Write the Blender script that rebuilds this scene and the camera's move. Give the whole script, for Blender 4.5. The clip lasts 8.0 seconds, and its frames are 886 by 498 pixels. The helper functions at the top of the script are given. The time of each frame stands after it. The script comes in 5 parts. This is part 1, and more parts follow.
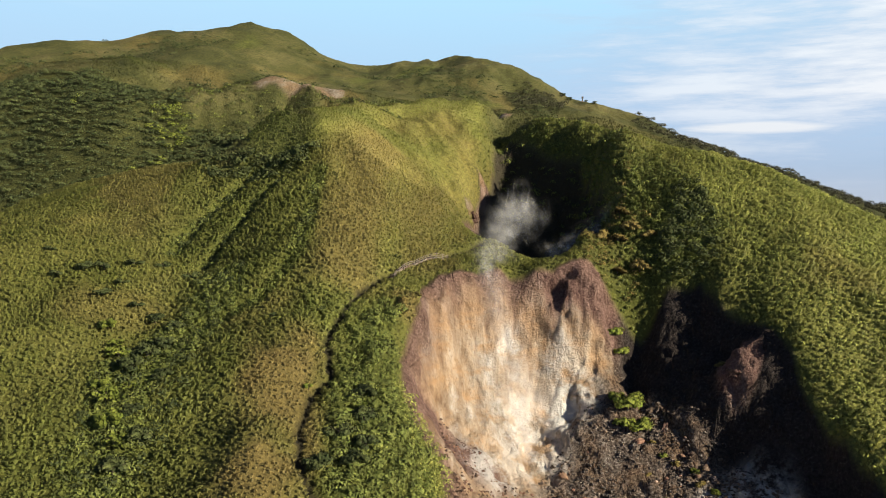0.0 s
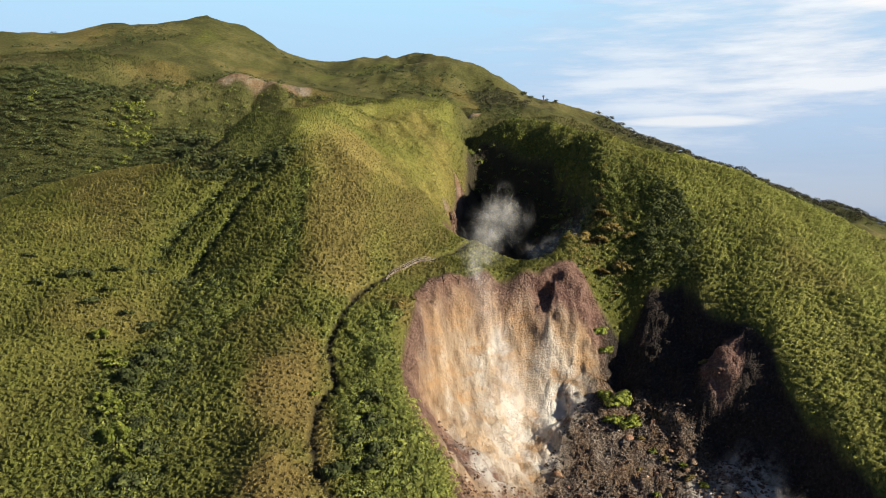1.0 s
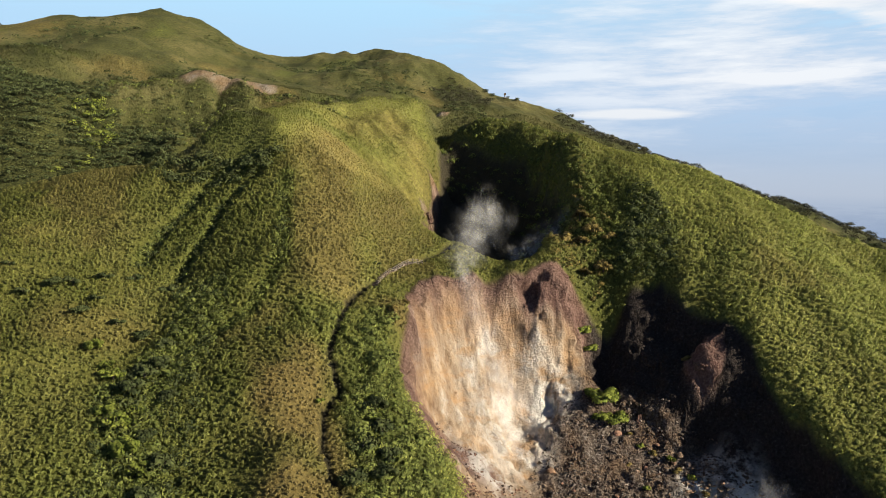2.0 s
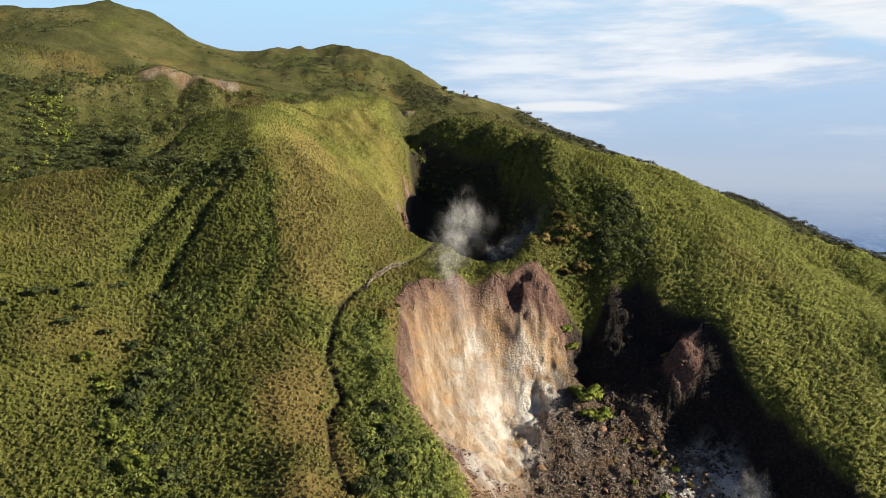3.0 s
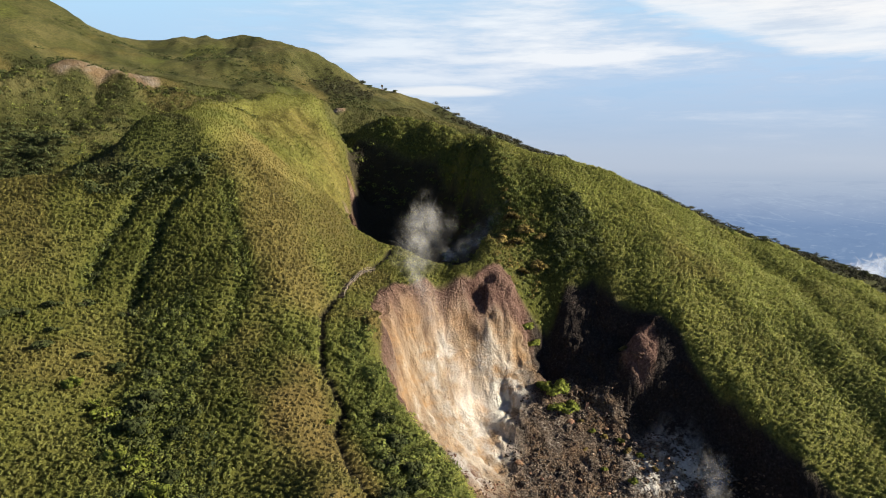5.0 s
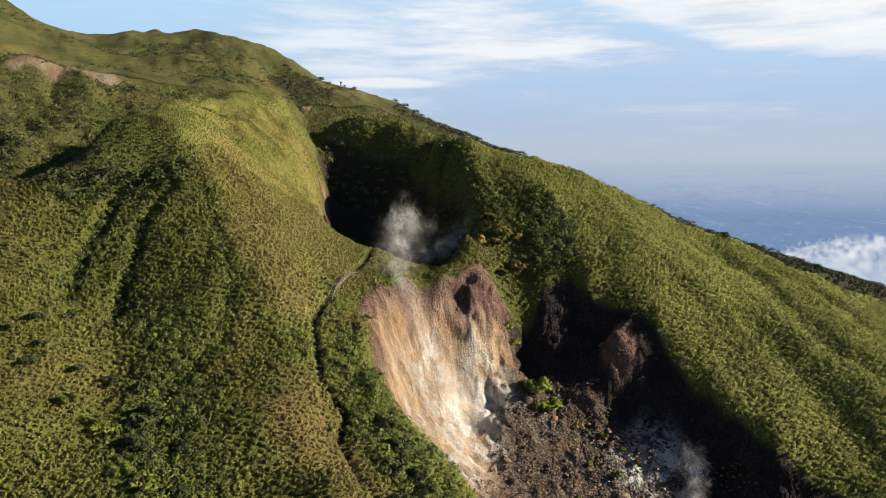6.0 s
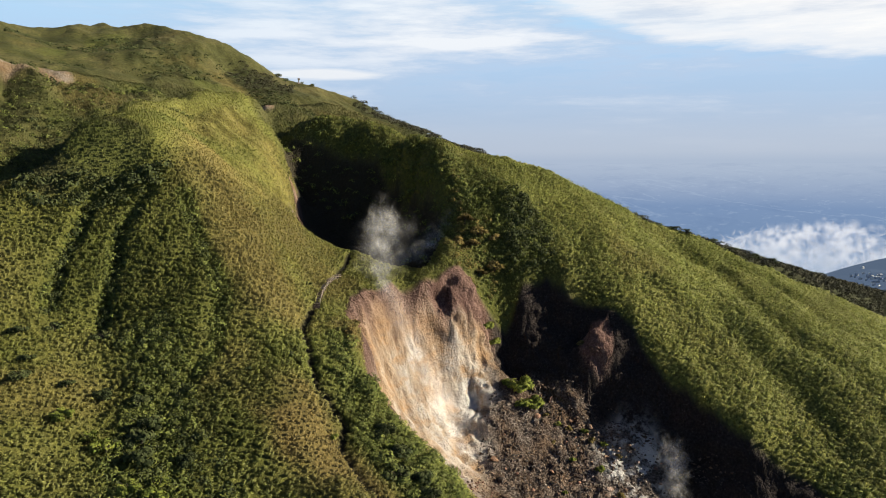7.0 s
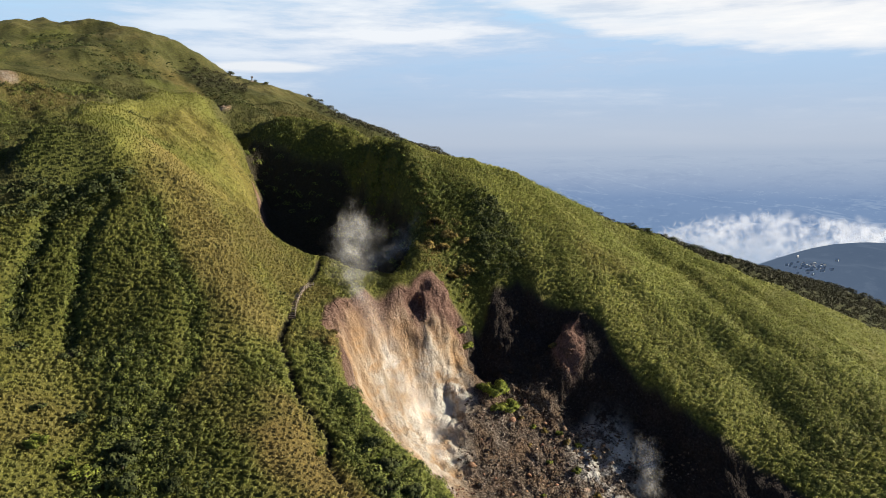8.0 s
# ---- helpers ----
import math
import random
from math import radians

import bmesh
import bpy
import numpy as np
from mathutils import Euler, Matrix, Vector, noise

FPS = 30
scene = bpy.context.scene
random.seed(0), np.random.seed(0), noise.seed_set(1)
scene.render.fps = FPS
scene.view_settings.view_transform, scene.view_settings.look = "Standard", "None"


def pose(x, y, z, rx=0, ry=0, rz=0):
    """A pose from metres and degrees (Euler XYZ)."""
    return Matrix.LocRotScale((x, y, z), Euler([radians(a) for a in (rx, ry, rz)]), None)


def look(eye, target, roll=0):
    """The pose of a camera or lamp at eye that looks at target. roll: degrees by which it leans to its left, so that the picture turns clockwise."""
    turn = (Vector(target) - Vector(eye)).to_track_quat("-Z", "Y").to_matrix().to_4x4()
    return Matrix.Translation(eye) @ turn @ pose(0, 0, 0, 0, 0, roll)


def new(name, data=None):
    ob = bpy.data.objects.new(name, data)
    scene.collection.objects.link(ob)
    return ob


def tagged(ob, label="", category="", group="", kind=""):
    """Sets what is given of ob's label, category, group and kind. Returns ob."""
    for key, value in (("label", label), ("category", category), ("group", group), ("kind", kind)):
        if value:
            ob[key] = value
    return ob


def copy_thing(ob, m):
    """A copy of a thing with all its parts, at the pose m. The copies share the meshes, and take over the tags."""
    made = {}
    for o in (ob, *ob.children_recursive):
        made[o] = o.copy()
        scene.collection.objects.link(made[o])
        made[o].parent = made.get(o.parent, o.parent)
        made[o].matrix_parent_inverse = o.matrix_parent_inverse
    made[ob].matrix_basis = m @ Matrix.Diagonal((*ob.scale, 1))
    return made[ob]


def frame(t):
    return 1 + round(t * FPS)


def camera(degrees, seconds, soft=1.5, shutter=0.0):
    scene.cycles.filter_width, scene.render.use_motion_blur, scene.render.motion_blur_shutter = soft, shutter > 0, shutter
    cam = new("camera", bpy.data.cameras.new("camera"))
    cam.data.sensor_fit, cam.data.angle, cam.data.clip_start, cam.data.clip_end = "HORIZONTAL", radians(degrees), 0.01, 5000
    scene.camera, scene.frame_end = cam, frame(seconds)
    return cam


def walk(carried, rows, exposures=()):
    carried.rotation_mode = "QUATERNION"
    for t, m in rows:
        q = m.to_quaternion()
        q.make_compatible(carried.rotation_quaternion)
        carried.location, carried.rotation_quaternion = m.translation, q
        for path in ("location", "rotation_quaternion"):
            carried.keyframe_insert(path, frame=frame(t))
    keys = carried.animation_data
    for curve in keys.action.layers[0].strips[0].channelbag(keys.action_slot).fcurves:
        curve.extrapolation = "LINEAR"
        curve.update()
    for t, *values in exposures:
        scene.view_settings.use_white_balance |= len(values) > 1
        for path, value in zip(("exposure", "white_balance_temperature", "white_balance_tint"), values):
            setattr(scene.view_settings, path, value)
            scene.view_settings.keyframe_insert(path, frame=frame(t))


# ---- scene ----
cam = camera(62.0, 8.0, soft=0.65)
EXPOSURE = 0.88
METRES, EYE, TILT, LEAN, TURN = 100.0, 300.0, -3.0, -1.5, 0.0
ROWS = [
    (0.0, 0.0, 0.0, 0.0, 0.0, 0.0, 0.0),
    (0.5, -0.0651, -0.0089, 0.0148, -2.24, -0.25, 0.18),
    (1.0, -0.1294, -0.0157, 0.0302, -4.46, -0.6, 0.4),
    (1.5, -0.1923, -0.0196, 0.0453, -6.62, -0.93, 0.64),
    (3.0, -0.3856, -0.0144, 0.0936, -13.55, -1.98, 1.3),
    (3.5, -0.4471, -0.008, 0.1099, -15.8, -2.33, 1.56),
    (4.0, -0.5098, 0.0012, 0.1271, -18.15, -2.71, 1.77),
    (4.5, -0.5713, 0.0131, 0.1434, -20.48, -3.06, 1.96),
    (6.0, -0.7475, 0.0643, 0.1954, -27.35, -4.25, 2.62),
    (6.5, -0.8037, 0.0867, 0.2136, -29.64, -4.63, 2.75),
    (7.0, -0.8558, 0.1124, 0.2323, -31.91, -5.07, 2.99),
    (7.5, -0.8912, 0.1404, 0.2513, -34.02, -5.42, 3.21),
    (8.0, -0.9142, 0.1715, 0.2717, -36.22, -5.83, 3.4),
]
walk(cam, [(t, pose(0, 0, EYE, TILT, LEAN, TURN) @ pose(METRES * x, METRES * y, METRES * z, 90 + pitch, roll, yaw)) for t, x, y, z, yaw, pitch, roll in ROWS],
     [(0.0, EXPOSURE), (8.0, EXPOSURE)])

# ---- sky, sun ----
SUN_WAY = Vector((0.770, -0.530, 0.400)).normalized()
SKY = 0.52
SUN_HEIGHT, SUN_TURN = math.asin(SUN_WAY.z), math.atan2(SUN_WAY.x, SUN_WAY.y)


def link(tree, a, b):
    tree.links.new(a, b)


def node(tree, kind, **values):
    """A node with its plain inputs set by name (spaces as underscores)."""
    n = tree.nodes.new(kind)
    for key, value in values.items():
        n.inputs[key.replace("_", " ")].default_value = value
    return n


def ramp(tree, source, stops):
    n = tree.nodes.new("ShaderNodeValToRGB")
    e = n.color_ramp.elements
    while len(e) < len(stops):
        e.new(0.5)
    for slot, (at, colour) in zip(e, stops):
        slot.position = at
        slot.color = (*colour, 1) if len(colour) == 3 else colour
    link(tree, source, n.inputs["Fac"])
    return n.outputs["Color"]


def grey(v):
    return (v, v, v)


def mixed(tree, fac, a, b, how="MIX"):
    n = tree.nodes.new("ShaderNodeMix")
    n.data_type, n.blend_type = "RGBA", how
    for slot, value in ((0, fac), (6, a), (7, b)):
        if isinstance(value, (int, float)):
            n.inputs[slot].default_value = value
        elif isinstance(value, tuple):
            n.inputs[slot].default_value = (*value, 1)
        else:
            link(tree, value, n.inputs[slot])
    return n.outputs[2]


def maths(tree, how, a, b=0.5):
    n = tree.nodes.new("ShaderNodeMath")
    n.operation = how
    for slot, value in ((0, a), (1, b)):
        if isinstance(value, (int, float)):
            n.inputs[slot].default_value = value
        else:
            link(tree, value, n.inputs[slot])
    return n.outputs[0]


def noise_at(tree, where, scale, detail=4.0, rough=0.55, stretch=None):
    """Noise at a place given by a socket, stretched by an optional (x, y, z)."""
    if stretch:
        m = tree.nodes.new("ShaderNodeMapping")
        m.inputs["Scale"].default_value = stretch
        link(tree, where, m.inputs["Vector"])
        where = m.outputs["Vector"]
    n = node(tree, "ShaderNodeTexNoise", Scale=scale, Detail=detail, Roughness=rough)
    link(tree, where, n.inputs["Vector"])
    return n.outputs["Fac"]


def make_sky():
    world = bpy.data.worlds.new("sky")
    scene.world = world
    world.use_nodes = True
    tree = world.node_tree
    tree.nodes.clear()
    sky = tree.nodes.new("ShaderNodeTexSky")
    sky.sky_type, sky.sun_disc = "NISHITA", False
    sky.sun_elevation, sky.sun_rotation = SUN_HEIGHT, SUN_TURN
    sky.altitude, sky.air_density, sky.dust_density = 800, 1.0, 1.2
    where = tree.nodes.new("ShaderNodeTexCoord").outputs["Generated"]
    parts = tree.nodes.new("ShaderNodeSeparateXYZ")
    link(tree, where, parts.inputs[0])
    up = parts.outputs["Z"]
    # layered cloud: long flat streaks low in the sky, a white sheet over the eastern half, blue to the west
    east = parts.outputs["X"]
    streak = noise_at(tree, where, 2.6, 9, 0.62, (1.0, 1.0, 7.0))
    veil = noise_at(tree, where, 1.1, 6, 0.55, (1.3, 1.3, 5.0))
    fibre = noise_at(tree, where, 6.0, 7, 0.62, (1.0, 1.0, 9.0))
    body = maths(tree, "ADD", maths(tree, "MULTIPLY", streak, 0.55), maths(tree, "ADD", maths(tree, "MULTIPLY", veil, 0.30), maths(tree, "MULTIPLY", fibre, 0.15)))
    blue = ramp(tree, up, [(0.0, (0.50, 0.60, 0.76)), (0.05, (0.44, 0.58, 0.80)), (0.13, (0.50, 0.70, 0.96)), (0.27, (0.55, 0.90, 1.16)), (0.35, (0.10, 0.19, 0.36)), (1.0, (0.02, 0.045, 0.12))])
    scattered = mixed(tree, 1.0, sky.outputs["Color"], (0.11, 0.11, 0.11), "MULTIPLY")
    blue = mixed(tree, 0.12, blue, scattered)
    cover = ramp(tree, body, [(0.44, grey(0)), (0.49, grey(0.5)), (0.55, grey(0.9))])
    cover = maths(tree, "MULTIPLY", cover, ramp(tree, east, [(0.02, grey(0.06)), (0.22, grey(0.7)), (0.5, grey(1.0))]))
    cover = maths(tree, "MULTIPLY", cover, ramp(tree, up, [(0.03, grey(0.25)), (0.09, grey(0.55)), (0.15, grey(0.9)), (0.29, grey(0.8)), (0.36, grey(0.05))]))
    shade = ramp(tree, body, [(0.44, (0.66, 0.77, 0.93)), (0.49, (0.56, 0.66, 0.83)), (0.525, (0.72, 0.785, 0.90)), (0.59, (1.02, 1.02, 1.03))])
    sight = mixed(tree, cover, blue, shade)
    # lower edge of the white sheet: lower and firmer towards the east
    edge = ramp(tree, east, [(0.40, grey(0.34)), (0.60, grey(0.205)), (0.74, grey(0.138)), (0.90, grey(0.098))])
    lift = maths(tree, "ADD", maths(tree, "SUBTRACT", up, edge), maths(tree, "ADD", maths(tree, "MULTIPLY", maths(tree, "SUBTRACT", veil, 0.5), 0.10), maths(tree, "MULTIPLY", maths(tree, "SUBTRACT", streak, 0.5), 0.07)))
    sheet = maths(tree, "MULTIPLY", ramp(tree, lift, [(0.0, grey(0)), (0.012, grey(0.75)), (0.05, grey(0.97))]), ramp(tree, up, [(0.28, grey(1)), (0.36, grey(0.1))]))
    white = ramp(tree, maths(tree, "ADD", maths(tree, "MULTIPLY", fibre, 0.5), maths(tree, "MULTIPLY", streak, 0.5)), [(0.38, (0.72, 0.78, 0.88)), (0.48, (0.96, 0.97, 0.99)), (0.60, (1.10, 1.08, 1.05))])
    sight = mixed(tree, sheet, sight, white)
    # one bright lens of cloud low in the north-east
    lens_x = maths(tree, "DIVIDE", maths(tree, "SUBTRACT", east, 0.385), 0.085)
    lens_z = maths(tree, "DIVIDE", maths(tree, "SUBTRACT", up, 0.112), 0.0085)
    lens = maths(tree, "ADD", maths(tree, "ADD", maths(tree, "MULTIPLY", lens_x, lens_x), maths(tree, "MULTIPLY", lens_z, lens_z)), maths(tree, "MULTIPLY", maths(tree, "SUBTRACT", fibre, 0.5), 2.2))
    sight = mixed(tree, ramp(tree, lens, [(0.3, grey(0.85)), (1.0, grey(0))]), sight, (0.98, 0.99, 1.0))
    haze = ramp(tree, up, [(0.0, grey(1.0)), (0.03, grey(0.75)), (0.08, grey(0.2)), (0.14, grey(0))])
    sight = mixed(tree, haze, sight, ramp(tree, up, [(0.0, (0.44, 0.525, 0.665)), (0.012, (0.50, 0.575, 0.70)), (0.035, (0.52, 0.60, 0.73)), (0.10, (0.46, 0.60, 0.80))]))
    # the south and west are clear and deep blue
    side = maths(tree, "ADD", maths(tree, "MULTIPLY", parts.outputs["X"], 0.6), maths(tree, "MULTIPLY", parts.outputs["Y"], 0.8))
    clear_sky = ramp(tree, up, [(0.0, (0.22, 0.30, 0.42)), (0.2, (0.12, 0.20, 0.36)), (1.0, (0.02, 0.045, 0.12))])
    sight = mixed(tree, ramp(tree, maths(tree, "ADD", side, 0.5), [(0.45, grey(0)), (0.80, grey(1))]), clear_sky, sight)
    back = node(tree, "ShaderNodeBackground", Strength=SKY)
    link(tree, sight, back.inputs["Color"])
    out = tree.nodes.new("ShaderNodeOutputWorld")
    link(tree, back.outputs[0], out.inputs["Surface"])


make_sky()
sun = new("sun", bpy.data.lights.new("sun", "SUN"))
sun.data.energy, sun.data.angle, sun.data.color = 5.0, radians(0.6), (1.0, 0.88, 0.68)
sun.matrix_basis = look((300, -100, 600), Vector((300, -100, 600)) - SUN_WAY)

# ---- materials ----
def material(name):
    m = bpy.data.materials.new(name)
    m.use_nodes = True
    tree = m.node_tree
    return m, tree, tree.nodes["Principled BSDF"]


def position(tree):
    return tree.nodes.new("ShaderNodeNewGeometry").outputs["Position"]


def attribute(tree, name, out="Fac"):
    n = tree.nodes.new("ShaderNodeAttribute")
    n.attribute_name = name
    return n.outputs[out]


def bumped(tree, shader, height, strength, distance):
    b = node(tree, "ShaderNodeBump", Strength=strength, Distance=distance)
    link(tree, height, b.inputs["Height"])
    link(tree, b.outputs["Normal"], shader.inputs["Normal"])


def island(tree):
    return tree.nodes.new("ShaderNodeNewGeometry").outputs["Random Per Island"]


def leaf_normal(tree, shader, share):
    """Leaves scatter light among themselves: lean their normals towards the lie of the canopy."""
    g = tree.nodes.new("ShaderNodeNewGeometry").outputs["Normal"]
    m = tree.nodes.new("ShaderNodeMix")
    m.data_type = "VECTOR"
    m.inputs[0].default_value = share
    link(tree, g, m.inputs[4])
    link(tree, attribute(tree, "slope", "Vector"), m.inputs[5])
    n = tree.nodes.new("ShaderNodeVectorMath")
    n.operation = "NORMALIZE"
    link(tree, m.outputs[1], n.inputs[0])
    link(tree, n.outputs[0], shader.inputs["Normal"])


def cracked(tree, where, scale, stretch, width):
    """Blocks parted by cracks: 1 in a crack, 0 on a block."""
    wob = node(tree, "ShaderNodeTexNoise", Scale=0.7, Detail=3.0)
    link(tree, where, wob.inputs["Vector"])
    shift = tree.nodes.new("ShaderNodeVectorMath")
    shift.operation = "MULTIPLY_ADD"
    link(tree, wob.outputs["Color"], shift.inputs[0])
    shift.inputs[1].default_value = (1.6, 1.6, 1.6)
    link(tree, where, shift.inputs[2])
    m = tree.nodes.new("ShaderNodeMapping")
    m.inputs["Scale"].default_value = stretch
    link(tree, shift.outputs[0], m.inputs["Vector"])
    v = node(tree, "ShaderNodeTexVoronoi", Scale=scale)
    v.feature = "DISTANCE_TO_EDGE"
    link(tree, m.outputs["Vector"], v.inputs["Vector"])
    return ramp(tree, v.outputs["Distance"], [(0.0, grey(1)), (width, grey(0))])


def sward_colour(tree):
    """Colour of the grassland: green, straw and lush stretches, as the plan gives them."""
    where = position(tree)
    broad = noise_at(tree, where, 0.045, 5, 0.6)
    fine = noise_at(tree, where, 0.5, 4, 0.6)
    green = ramp(tree, broad, [(0.34, (0.160, 0.176, 0.043)), (0.52, (0.208, 0.216, 0.058)), (0.68, (0.250, 0.248, 0.076))])
    straw = ramp(tree, fine, [(0.3, (0.215, 0.170, 0.062)), (0.7, (0.300, 0.238, 0.094))])
    lush = ramp(tree, fine, [(0.3, (0.096, 0.124, 0.028)), (0.7, (0.172, 0.202, 0.046))])
    olive = ramp(tree, broad, [(0.34, (0.056, 0.065, 0.023)), (0.50, (0.102, 0.108, 0.040)), (0.68, (0.160, 0.152, 0.068))])
    fresh = ramp(tree, fine, [(0.3, (0.262, 0.298, 0.074)), (0.7, (0.350, 0.368, 0.104))])
    green = mixed(tree, attribute(tree, "fresh"), green, fresh)
    green = mixed(tree, attribute(tree, "upland"), green, olive)
    c = mixed(tree, attribute(tree, "dry"), green, straw)
    return mixed(tree, attribute(tree, "lush"), c, lush), where


def make_grass():
    m, tree, s = material("silver_grass")
    c, where = sward_colour(tree)
    c = mixed(tree, 1.0, c, ramp(tree, island(tree), [(0, grey(0.85)), (0.5, grey(1.0)), (1, (1.16, 1.14, 1.08))]), "MULTIPLY")
    c = mixed(tree, 1.0, c, attribute(tree, "tone", "Color"), "MULTIPLY")
    link(tree, c, s.inputs["Base Color"])
    s.inputs["Roughness"].default_value = 0.6
    s.inputs["Specular IOR Level"].default_value = 0.2
    leaf_normal(tree, s, 0.85)
    thin = tree.nodes.new("ShaderNodeBsdfTranslucent")
    link(tree, c, thin.inputs["Color"])
    both = tree.nodes.new("ShaderNodeMixShader")
    both.inputs[0].default_value = 0.38
    link(tree, s.outputs[0], both.inputs[1])
    link(tree, thin.outputs[0], both.inputs[2])
    link(tree, both.outputs[0], tree.nodes["Material Output"].inputs["Surface"])
    return m


def make_leaves(name, low, high, share=0.45):
    m, tree, s = material(name)
    c = ramp(tree, noise_at(tree, position(tree), 0.35, 3, 0.6), [(0.3, low), (0.7, high)])
    c = mixed(tree, 1.0, c, ramp(tree, island(tree), [(0, grey(0.5)), (0.5, grey(1.0)), (1, (1.5, 1.45, 1.3))]), "MULTIPLY")
    link(tree, c, s.inputs["Base Color"])
    s.inputs["Roughness"].default_value = 0.75
    s.inputs["Specular IOR Level"].default_value = 0.1
    leaf_normal(tree, s, share)
    return m


def make_ground():
    m, tree, s = material("hillside")
    sward, where = sward_colour(tree)
    sward = mixed(tree, 1.0, mixed(tree, 1.0, sward, ramp(tree, noise_at(tree, where, 0.9, 5, 0.7), [(0.36, grey(0.6)), (0.5, grey(1.0)), (0.64, (1.4, 1.36, 1.25))]), "MULTIPLY"), mixed(tree, maths(tree, "MAXIMUM", attribute(tree, "upland"), attribute(tree, "short")), (0.45, 0.44, 0.40), (0.68, 0.66, 0.60)), "MULTIPLY")
    fine = noise_at(tree, where, 1.5, 6, 0.62)
    broad = noise_at(tree, where, 0.15, 6, 0.62)
    runs = noise_at(tree, where, 0.42, 8, 0.68, (1.0, 0.4, 0.13))
    bands = noise_at(tree, where, 0.2, 6, 0.65, (0.5, 0.5, 1.6))
    pale = ramp(tree, runs, [(0.28, (0.165, 0.114, 0.080)), (0.40, (0.258, 0.198, 0.144)), (0.54, (0.335, 0.275, 0.212)), (0.68, (0.46, 0.405, 0.345))])
    patch = noise_at(tree, where, 0.075, 5, 0.6, (1.0, 1.0, 0.6))
    pale = mixed(tree, ramp(tree, patch, [(0.44, grey(0.85)), (0.56, grey(0))]), pale, ramp(tree, runs, [(0.35, (0.150, 0.090, 0.052)), (0.62, (0.42, 0.285, 0.165))]))
    pale = mixed(tree, ramp(tree, patch, [(0.56, grey(0)), (0.66, grey(0.6))]), pale, ramp(tree, runs, [(0.4, (0.20, 0.20, 0.20)), (0.6, (0.52, 0.51, 0.50))]))
    pale = mixed(tree, ramp(tree, bands, [(0.50, grey(0)), (0.66, grey(0.7))]), pale, (0.36, 0.22, 0.11))
    grit = noise_at(tree, where, 5.0, 6, 0.7)
    pale = mixed(tree, ramp(tree, fine, [(0.30, grey(0.7)), (0.42, grey(0))]), pale, (0.18, 0.120, 0.078))
    pale = mixed(tree, ramp(tree, grit, [(0.34, grey(0.4)), (0.46, grey(0))]), pale, (0.24, 0.17, 0.11))
    ash = ramp(tree, fine, [(0.32, (0.020, 0.016, 0.013)), (0.46, (0.070, 0.054, 0.044)), (0.60, (0.155, 0.130, 0.112)), (0.74, (0.40, 0.37, 0.34))])
    ash = mixed(tree, ramp(tree, broad, [(0.40, grey(0)), (0.62, grey(0.7))]), ash, ramp(tree, fine, [(0.36, (0.055, 0.032, 0.020)), (0.62, (0.20, 0.130, 0.075))]))
    rust = ramp(tree, maths(tree, "ADD", maths(tree, "MULTIPLY", fine, 0.5), maths(tree, "MULTIPLY", runs, 0.5)), [(0.34, (0.060, 0.034, 0.030)), (0.5, (0.135, 0.080, 0.066)), (0.64, (0.23, 0.155, 0.125))])
    rock = mixed(tree, attribute(tree, "pale"), ash, pale)
    rock = mixed(tree, attribute(tree, "rust"), rock, rust)
    big = cracked(tree, where, 0.24, (1.0, 1.0, 0.35), 0.07)
    small = cracked(tree, where, 0.7, (1.0, 1.0, 0.5), 0.08)
    crack = maths(tree, "MAXIMUM", maths(tree, "MULTIPLY", big, ramp(tree, broad, [(0.42, grey(0)), (0.6, grey(0.9))])), maths(tree, "MULTIPLY", small, ramp(tree, bands, [(0.5, grey(0)), (0.66, grey(0.5))])))
    crack = maths(tree, "MULTIPLY", crack, maths(tree, "SUBTRACT", 1.0, maths(tree, "MULTIPLY", attribute(tree, "pale"), 0.75)))
    rock = mixed(tree, crack, rock, mixed(tree, 1.0, rock, (0.30, 0.25, 0.22), "MULTIPLY"))
    # near-black rock colour puts the shade of hollow and pit into the ground
    shade_paint = ramp(tree, fine, [(0.3, (0.014, 0.011, 0.010)), (0.6, (0.036, 0.029, 0.026)), (0.75, (0.085, 0.075, 0.070))])
    rock = mixed(tree, attribute(tree, "shade_paint"), rock, shade_paint)
    sulphur = ramp(tree, broad, [(0.42, grey(0)), (0.54, grey(0.9))])
    rock = mixed(tree, maths(tree, "MULTIPLY", sulphur, attribute(tree, "crust")), rock, (0.60, 0.60, 0.58))
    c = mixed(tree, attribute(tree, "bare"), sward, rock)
    # the trench's shade is put into the near-black colour of the trail bed
    shaded_soil = ramp(tree, fine, [(0.3, (0.010, 0.010, 0.006)), (0.7, (0.030, 0.026, 0.016))])
    c = mixed(tree, attribute(tree, "shaded_soil"), c, shaded_soil)
    wood = ramp(tree, broad, [(0.3, (0.026, 0.030, 0.010)), (0.7, (0.058, 0.062, 0.018))])
    wood = mixed(tree, 1.0, wood, ramp(tree, fine, [(0.35, grey(0.3)), (0.65, grey(1.6))]), "MULTIPLY")
    c = mixed(tree, attribute(tree, "wooded"), c, wood)
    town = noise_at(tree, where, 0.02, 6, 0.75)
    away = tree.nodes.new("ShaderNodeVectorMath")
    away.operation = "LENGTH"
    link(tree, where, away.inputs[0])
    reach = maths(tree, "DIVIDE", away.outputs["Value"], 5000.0)
